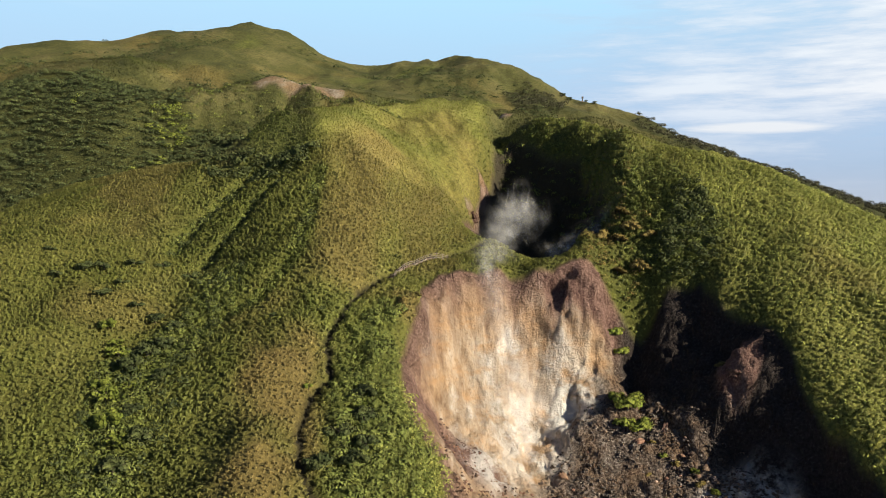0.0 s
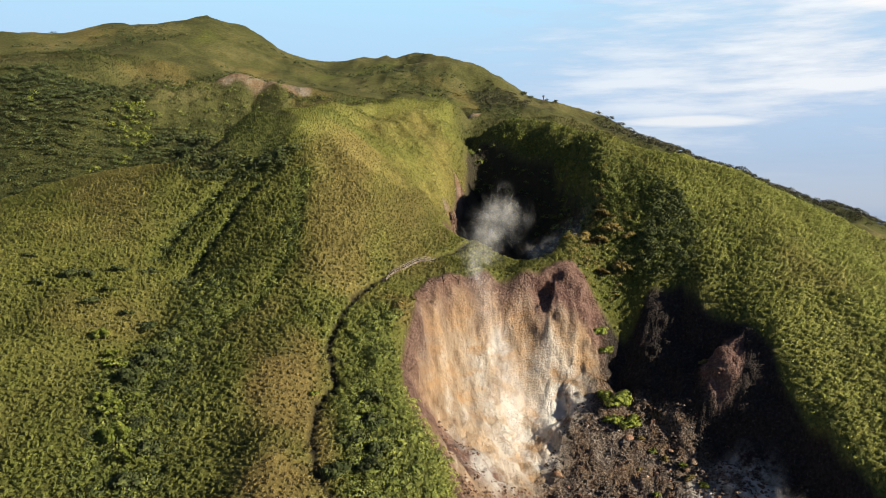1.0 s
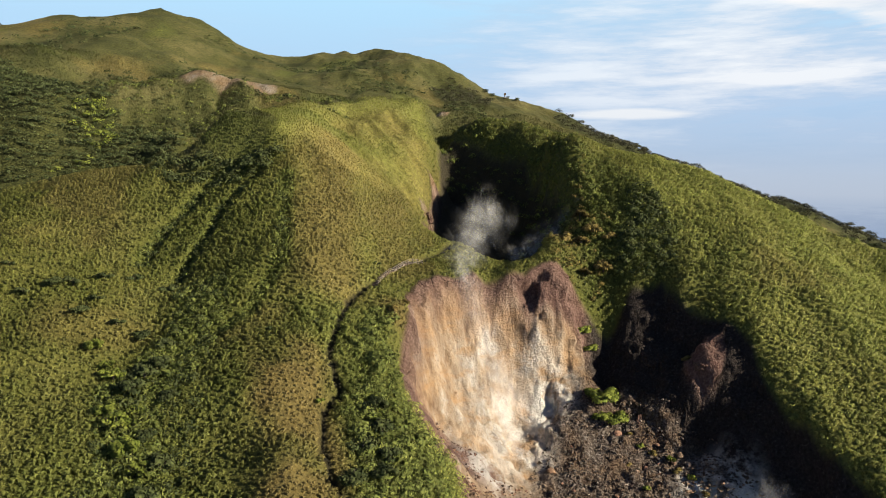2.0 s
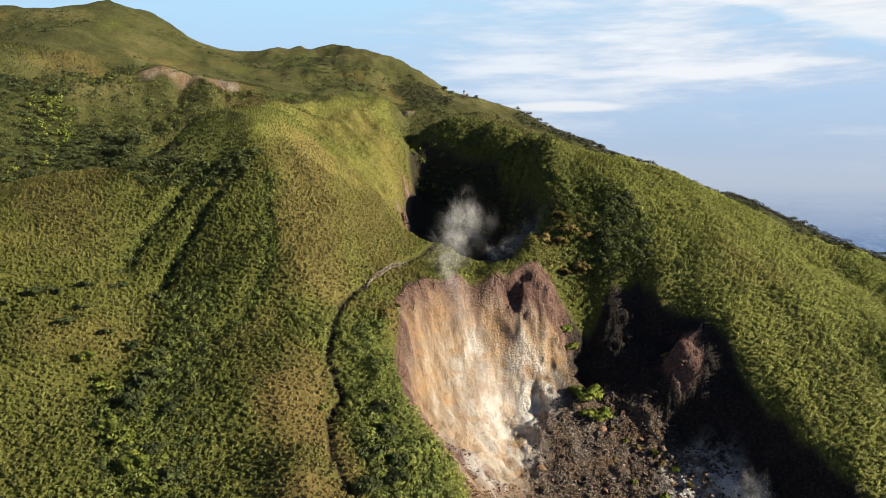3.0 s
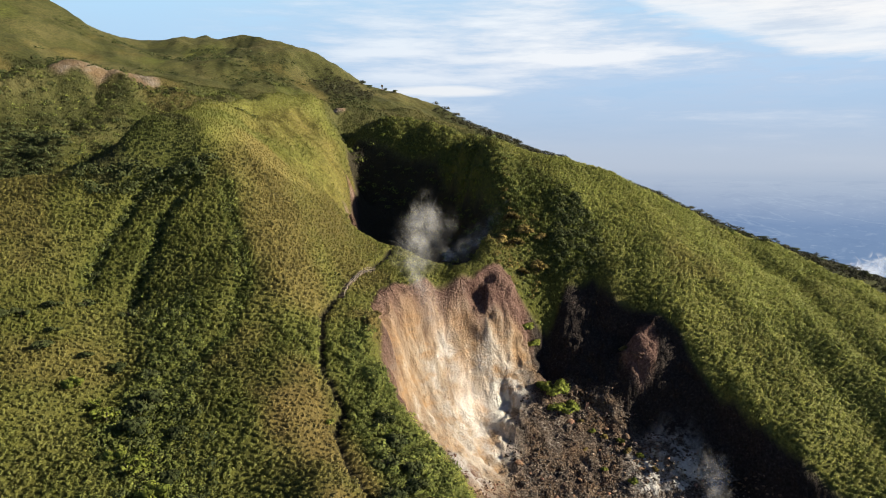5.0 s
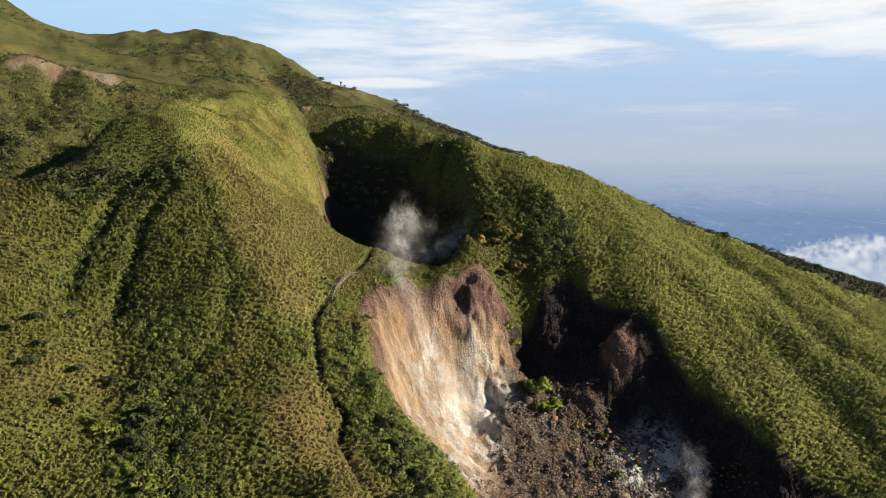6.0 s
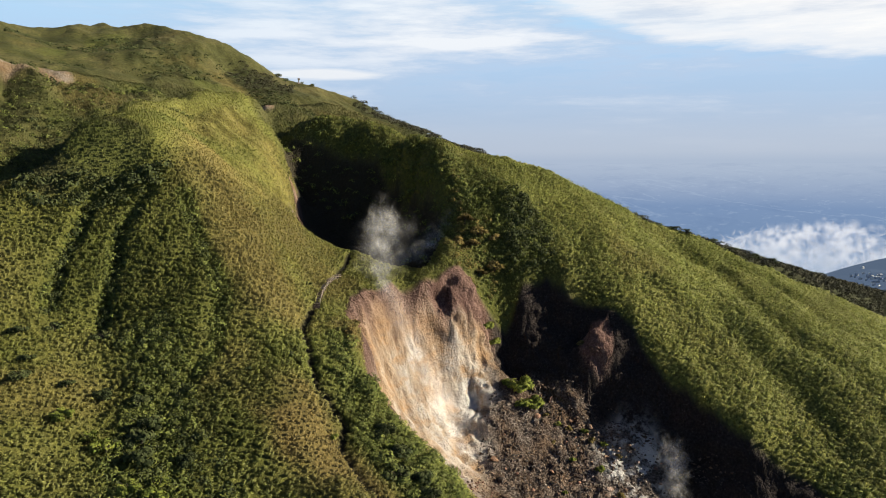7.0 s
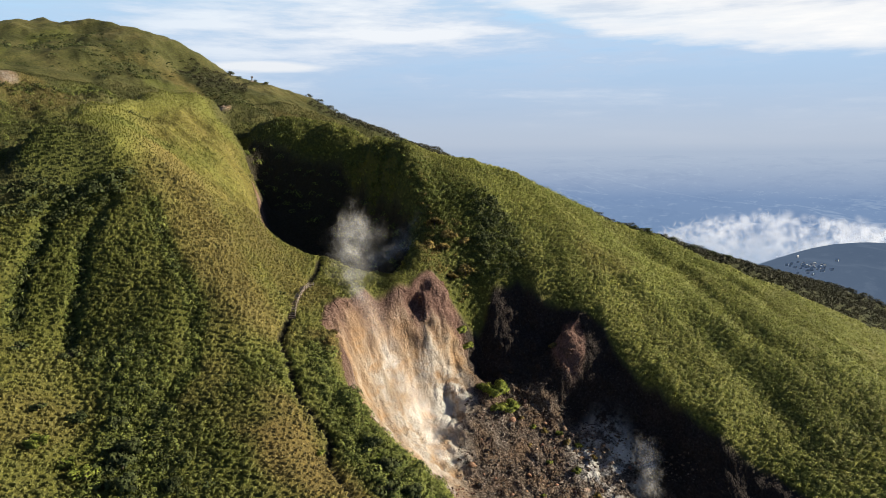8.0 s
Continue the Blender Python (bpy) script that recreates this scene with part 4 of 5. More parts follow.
def tapered(points, radii, sides=7):
    """Places and faces of a bent, tapering stem."""
    v, f = [], []
    for k, (p, r) in enumerate(zip(points, radii)):
        for s in range(sides):
            a = 2 * math.pi * s / sides
            v.append((p[0] + r * math.cos(a), p[1] + r * math.sin(a), p[2]))
        if k:
            for s in range(sides):
                f.append((sides * (k - 1) + s, sides * (k - 1) + (s + 1) % sides, sides * k + (s + 1) % sides, sides * k + s))
    return v, f


def stems(name, height, spread, rng, limbs):
    v, f = tapered([(0, 0, -0.4), (0.06 * height, 0, height * 0.35), (0.02 * height, 0.05 * height, height * 0.75)], [0.07 * height, 0.05 * height, 0.02 * height])
    for k in range(limbs):
        a = 2 * math.pi * k / limbs + rng.uniform(-0.4, 0.4)
        at = height * rng.uniform(0.2, 0.5)
        end = (math.cos(a) * spread * 0.7, math.sin(a) * spread * 0.7, height * rng.uniform(0.6, 0.85))
        lv, lf = tapered([(0.04 * height, 0, at), (end[0] * 0.5, end[1] * 0.5, (at + end[2]) * 0.55), end], [0.035 * height, 0.025 * height, 0.008 * height], 5)
        f += [tuple(i + len(v) for i in q) for q in lf]
        v += lv
    return mesh_of(name, v, f, BARK)


def make_plant(kind, height, spread, mat, seed, label, group, lobes=7, leaves=60, flat=0.7):
    """A shrub or tree at the origin: its stems and a crown of leaves on uneven lobes."""
    rng = np.random.default_rng(seed)
    thing = new(kind)
    tagged(thing, label, "tree" if kind == "tree" else "shrub", group)
    part("trunk" if kind == "tree" else "stem", stems("stem", height, spread, rng, 4), thing)
    a = rng.uniform(0, 2 * np.pi, lobes)
    d = spread * np.sqrt(rng.uniform(0.02, 1, lobes)) * 0.72
    c = np.stack([np.cos(a) * d, np.sin(a) * d, height * (0.62 + 0.22 * rng.uniform(-1, 1, lobes)) - 0.25 * height * (d / spread) ** 2], -1)
    r = spread * rng.uniform(0.28, 0.52, lobes)
    v, f, n = leaf_cloud(c, r, leaves, 0.24 * spread ** 0.5 * 1.3, rng, flat)
    me = mesh_of("crown", v, f, mat, smooth=False)
    give_slope(me, n)
    part("crown", me, thing)
    return thing


def plant_all(model, places, seed):
    """Puts the model and its copies on the land at (x, y, scale)."""
    rng = np.random.default_rng(seed)
    for k, (x, y, s) in enumerate(places):
        z = float(land(np.array([x]), np.array([y]))[0])
        m = pose(x, y, z - 0.1, 0, 0, rng.uniform(0, 360)) @ Matrix.Diagonal((s, s, s * rng.uniform(0.85, 1.1), 1))
        if k == 0:
            model.matrix_basis = m
        else:
            copy_thing(model, m).scale = m.to_scale()


rng = np.random.default_rng(8)
plant_all(make_plant("shrub", 2.4, 2.3, DARK_LEAF, 1, "low dark olive shrub standing alone in pale grass", "dark shrubs on the slope", 9, 55, 0.6),
          [(-91.5, 188.7, 1.1), (-87.2, 190, 1.0), (-81.3, 194.5, 1.0), (-74.2, 196.7, 0.9), (-82.7, 179, 1.15), (-65, 191.8, 1.0), (-73.9, 178, 0.8), (-80.5, 185, 0.8), (-97, 186, 0.8), (-104, 196, 0.7), (-18.6, 138, 1.3), (-21.2, 128.4, 1.4),
           (-28, 172, 0.6), (-39, 170, 0.5), (-12, 201, 0.5)], 1)
plant_all(make_plant("shrub", 3.0, 2.4, BRIGHT_LEAF, 2, "bright yellow-green leafy shrub in the gully", "green shrubs in the gully", 8, 70, 0.75),
          [(-76, 167.4, 1.0), (-69.5, 158.5, 1.2), (-64.5, 142, 1.3), (-67.7, 146.7, 1.0), (-62.1, 136.8, 1.3), (-62.2, 147, 0.9), (-59, 132.7, 1.0), (-72, 162, 0.8), (-26.8, 150.5, 0.5), (-16, 147, 0.7)], 2)
plant_all(make_plant("shrub", 2.8, 2.5, DARK_LEAF, 3, "dark green dense shrub in the damp gully", "dark shrubs in the gully", 10, 70, 0.7),
          [(-64.7, 153, 1.4), (-63.3, 158.4, 1.3), (-61, 162, 1.2), (-67.7, 174.3, 1.0), (-56.4, 126.6, 1.3), (-57, 150, 1.0), (-59, 140, 1.0), (-55, 134, 1.1), (-15.5, 150, 1.2), (-14.5, 144, 1.1), (-13.5, 137, 1.1), (-15, 132, 1.2), (-61, 170, 1.0)], 3)
plant_all(make_plant("shrub", 3.6, 3.0, BRIGHT_LEAF, 4, "green shrub clinging to the edge of bare rock", "shrubs in the crater", 12, 80, 0.8),
          [(47.4, 182.3, 1.5), (49.5, 178.8, 1.25), (45.5, 185.5, 0.9), (46, 179.5, 0.9), (47.6, 200.5, 0.9), (49.5, 199, 0.8), (60, 168, 0.45), (54, 173, 0.4), (57, 158, 0.5), (63, 163, 0.4), (52, 164, 0.35), (44, 158, 0.3)], 4)
plant_all(make_plant("shrub", 3.2, 3.0, RUSSET_LEAF, 5, "russet and ochre shrub on the crater shoulder", "russet shrubs on the crater shoulder", 10, 80, 0.8),
          [(47, 216, 1.0), (51, 214, 1.0), (55, 216, 1.1), (50, 208, 0.9), (56, 208, 1.0), (60, 213, 0.9), (53, 221, 1.0), (-9, 180.5, 0.6), (-6, 184, 0.5), (70, 181, 0.6), (52, 176, 0.4), (56.5, 171, 0.5), (60.5, 165, 0.5), (64, 158, 0.45), (58, 151, 0.5), (50, 170, 0.35), (62, 146, 0.5)], 5)
plant_all(make_plant("tree", 6.0, 4.2, WOOD_LEAF, 6, "wind-shaped dark evergreen tree on the ridge", "trees along the ridge", 12, 60, 0.45),
          [(152, 226, 0.5), (158, 222, 0.6), (163, 219, 0.55), (176, 216, 0.6), (186, 213, 0.65), (197, 210, 0.6), (205, 207, 0.6), (84, 447, 0.3), (70, 450, 0.6), (74, 448, 0.5), (88, 440, 0.45)], 6)

# shrubby undergrowth in the lush stretches
x, y, rng = scatter(-90, 8, 112, 236, 1.7, 7)
k = cover(x, y)
ok = (k["lush"] > 0.55) & (k["bare"] < 0.2) & (trail_off(x, y) > 1.4) & (rng.uniform(0, 1, len(x)) < 0.85)
thicket("undergrowth", x[ok], y[ok], rng, 1.3, 34, SHRUB_LEAF, "dense green undergrowth filling the gullies", "undergrowth")
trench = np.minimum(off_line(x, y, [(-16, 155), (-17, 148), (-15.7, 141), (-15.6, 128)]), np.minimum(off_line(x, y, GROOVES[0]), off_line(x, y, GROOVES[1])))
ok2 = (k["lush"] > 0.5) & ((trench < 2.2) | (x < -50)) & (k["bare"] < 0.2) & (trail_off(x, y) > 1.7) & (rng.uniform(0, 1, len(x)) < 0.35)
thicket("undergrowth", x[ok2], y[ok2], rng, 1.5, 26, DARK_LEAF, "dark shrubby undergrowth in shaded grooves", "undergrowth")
# shrubby growth in the furrows; its dark leaves also stand in for shade
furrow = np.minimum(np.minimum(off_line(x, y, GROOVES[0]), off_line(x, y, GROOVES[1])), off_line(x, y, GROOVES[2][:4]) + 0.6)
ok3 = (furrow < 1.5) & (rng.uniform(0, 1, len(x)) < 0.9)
thicket("undergrowth", x[ok3], y[ok3], rng, 1.5, 36, DARK_LEAF, "growth along the slope's furrows, its leaves darkened for their shade", "undergrowth")
# shrubs along the rim of the upper pit and on its walls
x, y, rng = scatter(-10, 84, 196, 312, 2.4, 12)
near_rim = np.minimum(off_line(x, y, RELIEF["pit east rim"]), off_line(x, y, RELIEF["pit east wall"]) + 2)
ok = (near_rim < 7) & (y > 229) & (rng.uniform(0, 1, len(x)) < 0.75)
thicket("undergrowth", x[ok], y[ok], rng, 1.7, 30, SHRUB_LEAF, "shrubs hanging over the edge of the upper pit", "undergrowth")
# bushes on the crater's eastern shoulder
x, y, rng = scatter(40, 84, 205, 242, 1.9, 33)
ok = (inside(x, y, SHOULDER) > -1) & (rng.uniform(0, 1, len(x)) < 0.8)
tone = rng.uniform(0, 1, len(x)) + (56 - x) * 0.07
thicket("undergrowth", x[ok & (tone < 0.6)], y[ok & (tone < 0.6)], rng, 1.35, 34, SHRUB_LEAF, "green bushes on the shoulder between the pits", "undergrowth")
thicket("undergrowth", x[ok & (tone >= 0.6)], y[ok & (tone >= 0.6)], rng, 1.25, 34, RUSSET_LEAF, "ochre bushes on the shoulder between the pits", "undergrowth")
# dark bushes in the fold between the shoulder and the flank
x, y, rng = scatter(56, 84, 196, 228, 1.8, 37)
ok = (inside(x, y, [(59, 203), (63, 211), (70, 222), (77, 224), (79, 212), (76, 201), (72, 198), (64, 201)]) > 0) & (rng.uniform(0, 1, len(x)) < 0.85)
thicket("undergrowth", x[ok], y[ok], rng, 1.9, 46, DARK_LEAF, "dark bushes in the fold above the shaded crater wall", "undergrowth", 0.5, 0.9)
# lime-green growth on the crater's western lip
x, y, rng = scatter(-12, 8, 116, 160, 1.1, 34)
ok = off_line(x, y, [(-7, 156), (-4, 150), (-1.5, 146), (0, 141), (1, 132), (2, 118)]) < 3.8
thicket("undergrowth", x[ok], y[ok], rng, 0.95, 26, FLANK_LEAF, "lime-green grass and fern on the crater lip", "undergrowth")
# tall bushes between the trail and the crater
x, y, rng = scatter(-24, -2, 116, 184, 2.6, 35)
ok = (inside(x, y, BANK) > 1.5) & (trail_off(x, y) > 2.2) & (rng.uniform(0, 1, len(x)) < 0.8)
thicket("undergrowth", x[ok], y[ok], rng, 1.75, 60, SHRUB_LEAF, "billowing green bushes between the trail and the crater", "undergrowth", 0.5, 0.85)
# brows of shrubs below the knob and at grooves' heads
x, y, rng = scatter(-80, -34, 226, 250, 1.8, 31)
ok = np.minimum(off_line(x, y, [(-76, 241), (-66, 238.5), (-60, 236.5)]), off_line(x, y, [(-57, 235.5), (-48, 233), (-44, 233)])) < 2.8
thicket("undergrowth", x[ok], y[ok], rng, 2.3, 44, DARK_LEAF, "dark shrubs below the grassy knob", "undergrowth")
# woods
x, y, rng = scatter(-260, -78, 292, 352, 2.0, 9)
k = cover(x, y)
ok = (k["wooded"] > 0.5) & (rng.uniform(0, 1, len(x)) < 0.93)
thicket("woods", x[ok], y[ok], rng, 2.1, 34, WOOD_LEAF, "dark green woodland of layered crowns in the valley", "woods", 0.7, 0.5)
ok = (k["wooded"] > 0.5) & (layers(x, y, 14.0, 61) > 0.77)
thicket("woods", x[ok] + 1.5, y[ok], rng, 2.0, 34, BRIGHT_LEAF, "pale yellow-green trees among the woodland", "woods", 0.7, 0.6)
ok = (np.hypot((x + 122) * 0.8, y - 329) < 8) & (rng.uniform(0, 1, len(x)) < 0.8)
thicket("woods", x[ok], y[ok], rng, 1.9, 40, BRIGHT_LEAF, "clump of pale yellow-green trees in the valley", "woods", 0.9, 0.8)
# scrub on the scarp below the far ridge
x, y, rng = scatter(-125, -18, 296, 362, 2.6, 14)
k = cover(x, y)
ok = (k["wooded"] < 0.6) & (off_line(x, y, RELIEF["upper crest"]) > 12) & (off_line(x, y, [(-54, 366), (-90, 364)]) > 7) & (layers(x, y, 18.0, 63) > 0.22) & (rng.uniform(0, 1, len(x)) < 0.95)
tone = rng.uniform(0, 1, len(x))
thicket("scrub", x[ok & (tone < 0.3)], y[ok & (tone < 0.3)], rng, 1.6, 34, WOOD_LEAF, "dark scrub on the scarp below the far ridge", "scrub", 0.4, 0.8)
thicket("scrub", x[ok & (tone > 0.4)], y[ok & (tone > 0.4)], rng, 1.4, 34, SHRUB_LEAF, "green and yellowish scrub on the scarp", "scrub", 0.4, 0.8)
x, y, rng = scatter(30, 420, 150, 460, 4.2, 10)
k = cover(x, y)
ok = (k["wooded"] > 0.5)
thicket("woods", x[ok], y[ok], rng, 1.9, 36, DUSK_LEAF, "dark woodland on the far ridge", "woods", 0.6, 0.6)
x, y, rng = scatter(-250, 60, 364, 500, 4.0, 13)
ok = (layers(x, y, 36.0, 67, 4) > 0.45) & (rng.uniform(0, 1, len(x)) < 0.75) & (off_line(x, y, RELIEF["far west ridge"]) > 20) & (off_line(x, y, RELIEF["twin peak"]) > 14) & (y < 478)
thicket("woods", x[ok], y[ok], rng, 2.0, 24, WOOD_LEAF, "dark scrub in the folds of the far slopes", "woods", 0.4, 0.55)

# low leafy growth over the eastern flank
x, y, rng = scatter(78, 300, 108, 246, 1.75, 36)
k = cover(x, y)
ok = (k["bare"] < 0.1) & (k["wooded"] < 0.5) & (layers(x, y, 9.0, 65, 3) > 0.36) & (y < 262 - 0.24 * x) & (rng.uniform(0, 1, len(x)) < 0.85)
thicket("undergrowth", x[ok], y[ok], rng, 1.2, 16, FLANK_LEAF, "low leafy growth among the grass of the eastern flank", "undergrowth", 0.5, 0.8)


# ---- rocks of the crater ----
def rock_mesh(name, seed, mat, long=1.0):
    """A broken, angular block about a metre across."""
    rng = np.random.default_rng(seed)
    bm = bmesh.new()
    bmesh.ops.create_icosphere(bm, subdivisions=2, radius=0.5)
    cuts = rng.normal(size=(9, 3))
    cuts /= np.linalg.norm(cuts, axis=1, keepdims=True)
    depth = rng.uniform(0.26, 0.42, 9)
    for v in bm.verts:
        for c, d in zip(cuts, depth):
            over = v.co.dot(Vector(c)) - d
            if over > 0:
                v.co -= Vector(c) * over
        v.co += Vector(rng.normal(size=3)) * 0.012
        v.co.z *= 0.75
        v.co.x *= long
    me = bpy.data.meshes.new(name)
    bm.to_mesh(me)
    bm.free()
    me.materials.append(mat)
    return me


def rubble(name, x, y, size, rng, mat, label):
    """Small broken stones in one mesh, each an uneven octahedron."""
    z = land(x, y)
    n = len(x)
    corner = np.array([[1, 0, 0], [0, 1, 0], [-1, 0, 0], [0, -1, 0], [0, 0, 1], [0, 0, -1]], float)
    tri = np.array([[0, 1, 4], [1, 2, 4], [2, 3, 4], [3, 0, 4], [1, 0, 5], [2, 1, 5], [3, 2, 5], [0, 3, 5]])
    turn = rng.uniform(0, 2 * np.pi, n)
    c, s = np.cos(turn), np.sin(turn)
    v = corner[None] * rng.uniform(0.55, 1.3, (n, 6, 1)) + rng.normal(size=(n, 6, 3)) * 0.22
    v = v * (size * rng.uniform(0.5, 1.5, n) ** 1.5)[:, None, None] * [1, 1, 0.75]
    v = np.stack([v[..., 0] * c[:, None] - v[..., 1] * s[:, None], v[..., 0] * s[:, None] + v[..., 1] * c[:, None], v[..., 2]], -1)
    v = v + np.stack([x, y, z + size * 0.15], -1)[:, None, :]
    me = mesh_of(name, v.reshape(-1, 3), (np.arange(n)[:, None, None] * 6 + tri[None]).reshape(-1, 3), mat, smooth=False)
    return tagged(new(name, me), label, "rubble", kind="stuff")


DEBRIS = [(34, 179), (43, 184), (49, 182), (57, 180), (70, 166), (82, 142), (88, 122), (60, 112), (40, 140), (34, 160), (28, 172)]
x, y, rng = scatter(-6, 100, 112, 206, 0.66, 21)
ring = inside(x, y, DEBRIS)
ok = (ring > -3) & (rng.uniform(0, 1, len(x)) < 0.75)
rubble("rubble", x[ok], y[ok], 0.33, rng, ASH_ROCK, "grey and brown broken stones littering the crater floor")
ok = (inside(x, y, CRATER) > 3) & (inside(x, y, [(-2, 172), (8, 172), (14, 166), (26, 166), (30, 150), (6, 140), (-2, 160)]) > 0) & (rng.uniform(0, 1, len(x)) < 0.5)
rubble("rubble", x[ok], y[ok], 0.3, rng, RED_ROCK, "brown stones below the pale wall")
models = []
for k in range(6):
    ob = new("boulder", rock_mesh("boulder", 40 + k, ASH_ROCK if k < 4 else RED_ROCK, 1.0 + 0.12 * k))
    models.append(tagged(ob, "angular grey boulder on the crater floor" if k < 4 else "angular reddish-brown boulder on the crater floor", "boulder", "boulders on the crater floor"))
rng = np.random.default_rng(5)
spots = []
while len(spots) < 240:
    px, py = rng.uniform(22, 92), rng.uniform(118, 192)
    if inside(np.array([px]), np.array([py]), DEBRIS)[0] > 1:
        spots.append((px, py))
level = land(np.array([p[0] for p in spots]), np.array([p[1] for p in spots]))
for k, ((px, py), pz) in enumerate(zip(spots, level)):
    s = rng.uniform(0.5, 1.35) * (1.9 if k % 17 == 0 else 1.0)
    m = pose(px, py, float(pz) + 0.12 * s, rng.uniform(-25, 25), rng.uniform(-25, 25), rng.uniform(0, 360)) @ Matrix.Diagonal((s, s, s, 1))
    if k < 6:
        models[k].matrix_basis = m
    else:
        copy_thing(models[rng.integers(0, 6)], m).scale = (s, s, s)


def outcrop(name, spot, size, seed, mat, label):
    """A jagged outcrop: one body with deep cracks and ledges."""
    bm = bmesh.new()
    bmesh.ops.create_icosphere(bm, subdivisions=5, radius=1.0)
    off = Vector((seed * 7.3, seed * 3.1, 0))
    for v in bm.verts:
        p = v.co.copy()
        d = 1 + 0.30 * noise.fractal(p * 1.5 + off, 0.8, 2.2, 6) - 0.2 * abs(noise.noise(Vector((p.x * 3.2, p.y * 3.2, p.z * 0.9)) + off)) * 2
        ledge = 0.10 * math.sin(9 * p.z + 2 * noise.noise(p * 2 + off))
        v.co = Vector((p.x * size[0] * (1.05 - 0.45 * p.z), p.y * size[1] * (1.05 - 0.45 * p.z), p.z * size[2])) * 0.5 * (d + ledge)
    me = bpy.data.meshes.new(name)
    bm.to_mesh(me)
    bm.free()
    me.materials.append(mat)
    ob = tagged(new(name, me), label, "rock outcrop")
    z = float(land(np.array([spot[0]]), np.array([spot[1]]))[0])
    ob.matrix_basis = pose(spot[0], spot[1], z - 0.28 * size[2], 0, 0, 40 * seed)
    return ob


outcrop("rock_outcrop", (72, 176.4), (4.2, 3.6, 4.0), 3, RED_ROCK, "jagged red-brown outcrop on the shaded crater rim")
outcrop("rock_outcrop", (56, 179), (2.6, 2.6, 5), 4, RED_ROCK, "upright red-brown rock stump among the debris")
outcrop("rock_outcrop", (11, 268), (3, 3, 5), 7, RED_ROCK, "brown crag at the lip of the upper pit")


# ---- steam ----
def puffs(name, centres, radii, rng, mat, top, label, category):
    """Vapour as a crowd of crossing soft-rimmed puffs, each a shallow bowl turned at random."""
    n, sides = len(centres), 10
    axis = rng.normal(size=(n, 3))
    axis /= np.linalg.norm(axis, axis=1, keepdims=True)
    a = np.cross(axis, rng.normal(size=(n, 3)))
    a /= np.linalg.norm(a, axis=1, keepdims=True)
    b = np.cross(axis, a)
    turn = np.arange(sides) * 2 * np.pi / sides
    r = radii[:, None, None]
    rings = [centres[:, None, :] + axis[:, None, :] * r * 0.22]
    for share, lift in ((0.5, 0.16), (1.0, 0.0)):
        rings.append(centres[:, None, :] + r * share * (np.cos(turn)[None, :, None] * a[:, None, :] + np.sin(turn)[None, :, None] * b[:, None, :]) + axis[:, None, :] * r * lift)
    v = np.concatenate(rings, 1)
    k = np.arange(sides)
    q = (k + 1) % sides
    tri = np.concatenate([np.stack([0 * k, 1 + k, 1 + q], 1), np.stack([1 + k, 1 + sides + k, 1 + sides + q], 1), np.stack([1 + k, 1 + sides + q, 1 + q], 1)])
    per = 1 + 2 * sides
    me = mesh_of(name, v.reshape(-1, 3), (np.arange(n)[:, None, None] * per + tri[None]).reshape(-1, 3), mat)
    give(me, heart=np.tile(np.r_[1.0, np.full(sides, 0.62), np.zeros(sides)], n), top=np.repeat(top, per))
    return tagged(new(name, me), label, category, kind="stuff")


def steam(points, radii, mat, seed, label, count=420):
    """A drifting plume round a line of centres."""
    rng = np.random.default_rng(seed)
    points, radii = np.array(points, float), np.array(radii, float)
    u = rng.uniform(0, len(points) - 1, count)
    i = u.astype(int)
    f = (u - i)[:, None]
    c = points[i] * (1 - f) + points[i + 1] * f
    r = radii[i] * (1 - f[:, 0]) + radii[i + 1] * f[:, 0]
    c = c + rng.normal(size=(count, 3)) * r[:, None] * [0.42, 0.42, 0.36]
    return puffs("steam_plume", c, r * rng.uniform(0.35, 0.95, count), rng, mat, 0 * u, label, "steam")


scene.cycles.transparent_max_bounces = 128
steam([(12, 203, 281), (13, 206, 285), (15, 211, 290), (18, 216, 295), (22, 221, 300), (24, 224, 303)], [3.4, 5.0, 6.2, 7.0, 7.4, 6.0], STEAM, 1, "thin white steam rising over the grassy saddle")
steam([(26, 184, 247), (23, 188, 253), (20, 191, 260), (17, 194, 267), (14, 198, 275), (13, 203, 282)], [3.6, 4.6, 5.2, 5.2, 4.8, 4.0], THIN_STEAM, 2, "faint steam drifting up the pale crater wall")
steam([(22, 176, 240), (21, 178, 245), (19, 180, 251), (17, 184, 257)], [2.4, 3.2, 3.8, 3.6], STEAM, 3, "white steam rising from a vent at the foot of the wall")
steam([(72, 143, 228), (74, 146, 232), (76, 149, 236), (77, 151, 240)], [2.4, 3.2, 3.8, 3.6], STEAM, 4, "steam rising from a vent in the shaded debris")
steam([(34, 232, 287), (42, 231, 290), (50, 230, 295), (56, 228, 301)], [4, 4.6, 4.6, 4], THIN_STEAM, 5, "faint steam hanging over the dark pit")


# ---- stepped trail above the crater ----
def box(bm, size, m):
    made = bmesh.ops.create_cube(bm, size=1.0, matrix=m @ Matrix.Diagonal((*size, 1)))
    return made["verts"]


def bevelled(name, size, mat, width=0.03):
    bm = bmesh.new()
    box(bm, size, Matrix.Identity(4))
    bmesh.ops.bevel(bm, geom=bm.edges[:], offset=width, segments=1, affect="EDGES")
    me = bpy.data.meshes.new(name)
    bm.to_mesh(me)
    bm.free()
    me.materials.append(mat)
    return me


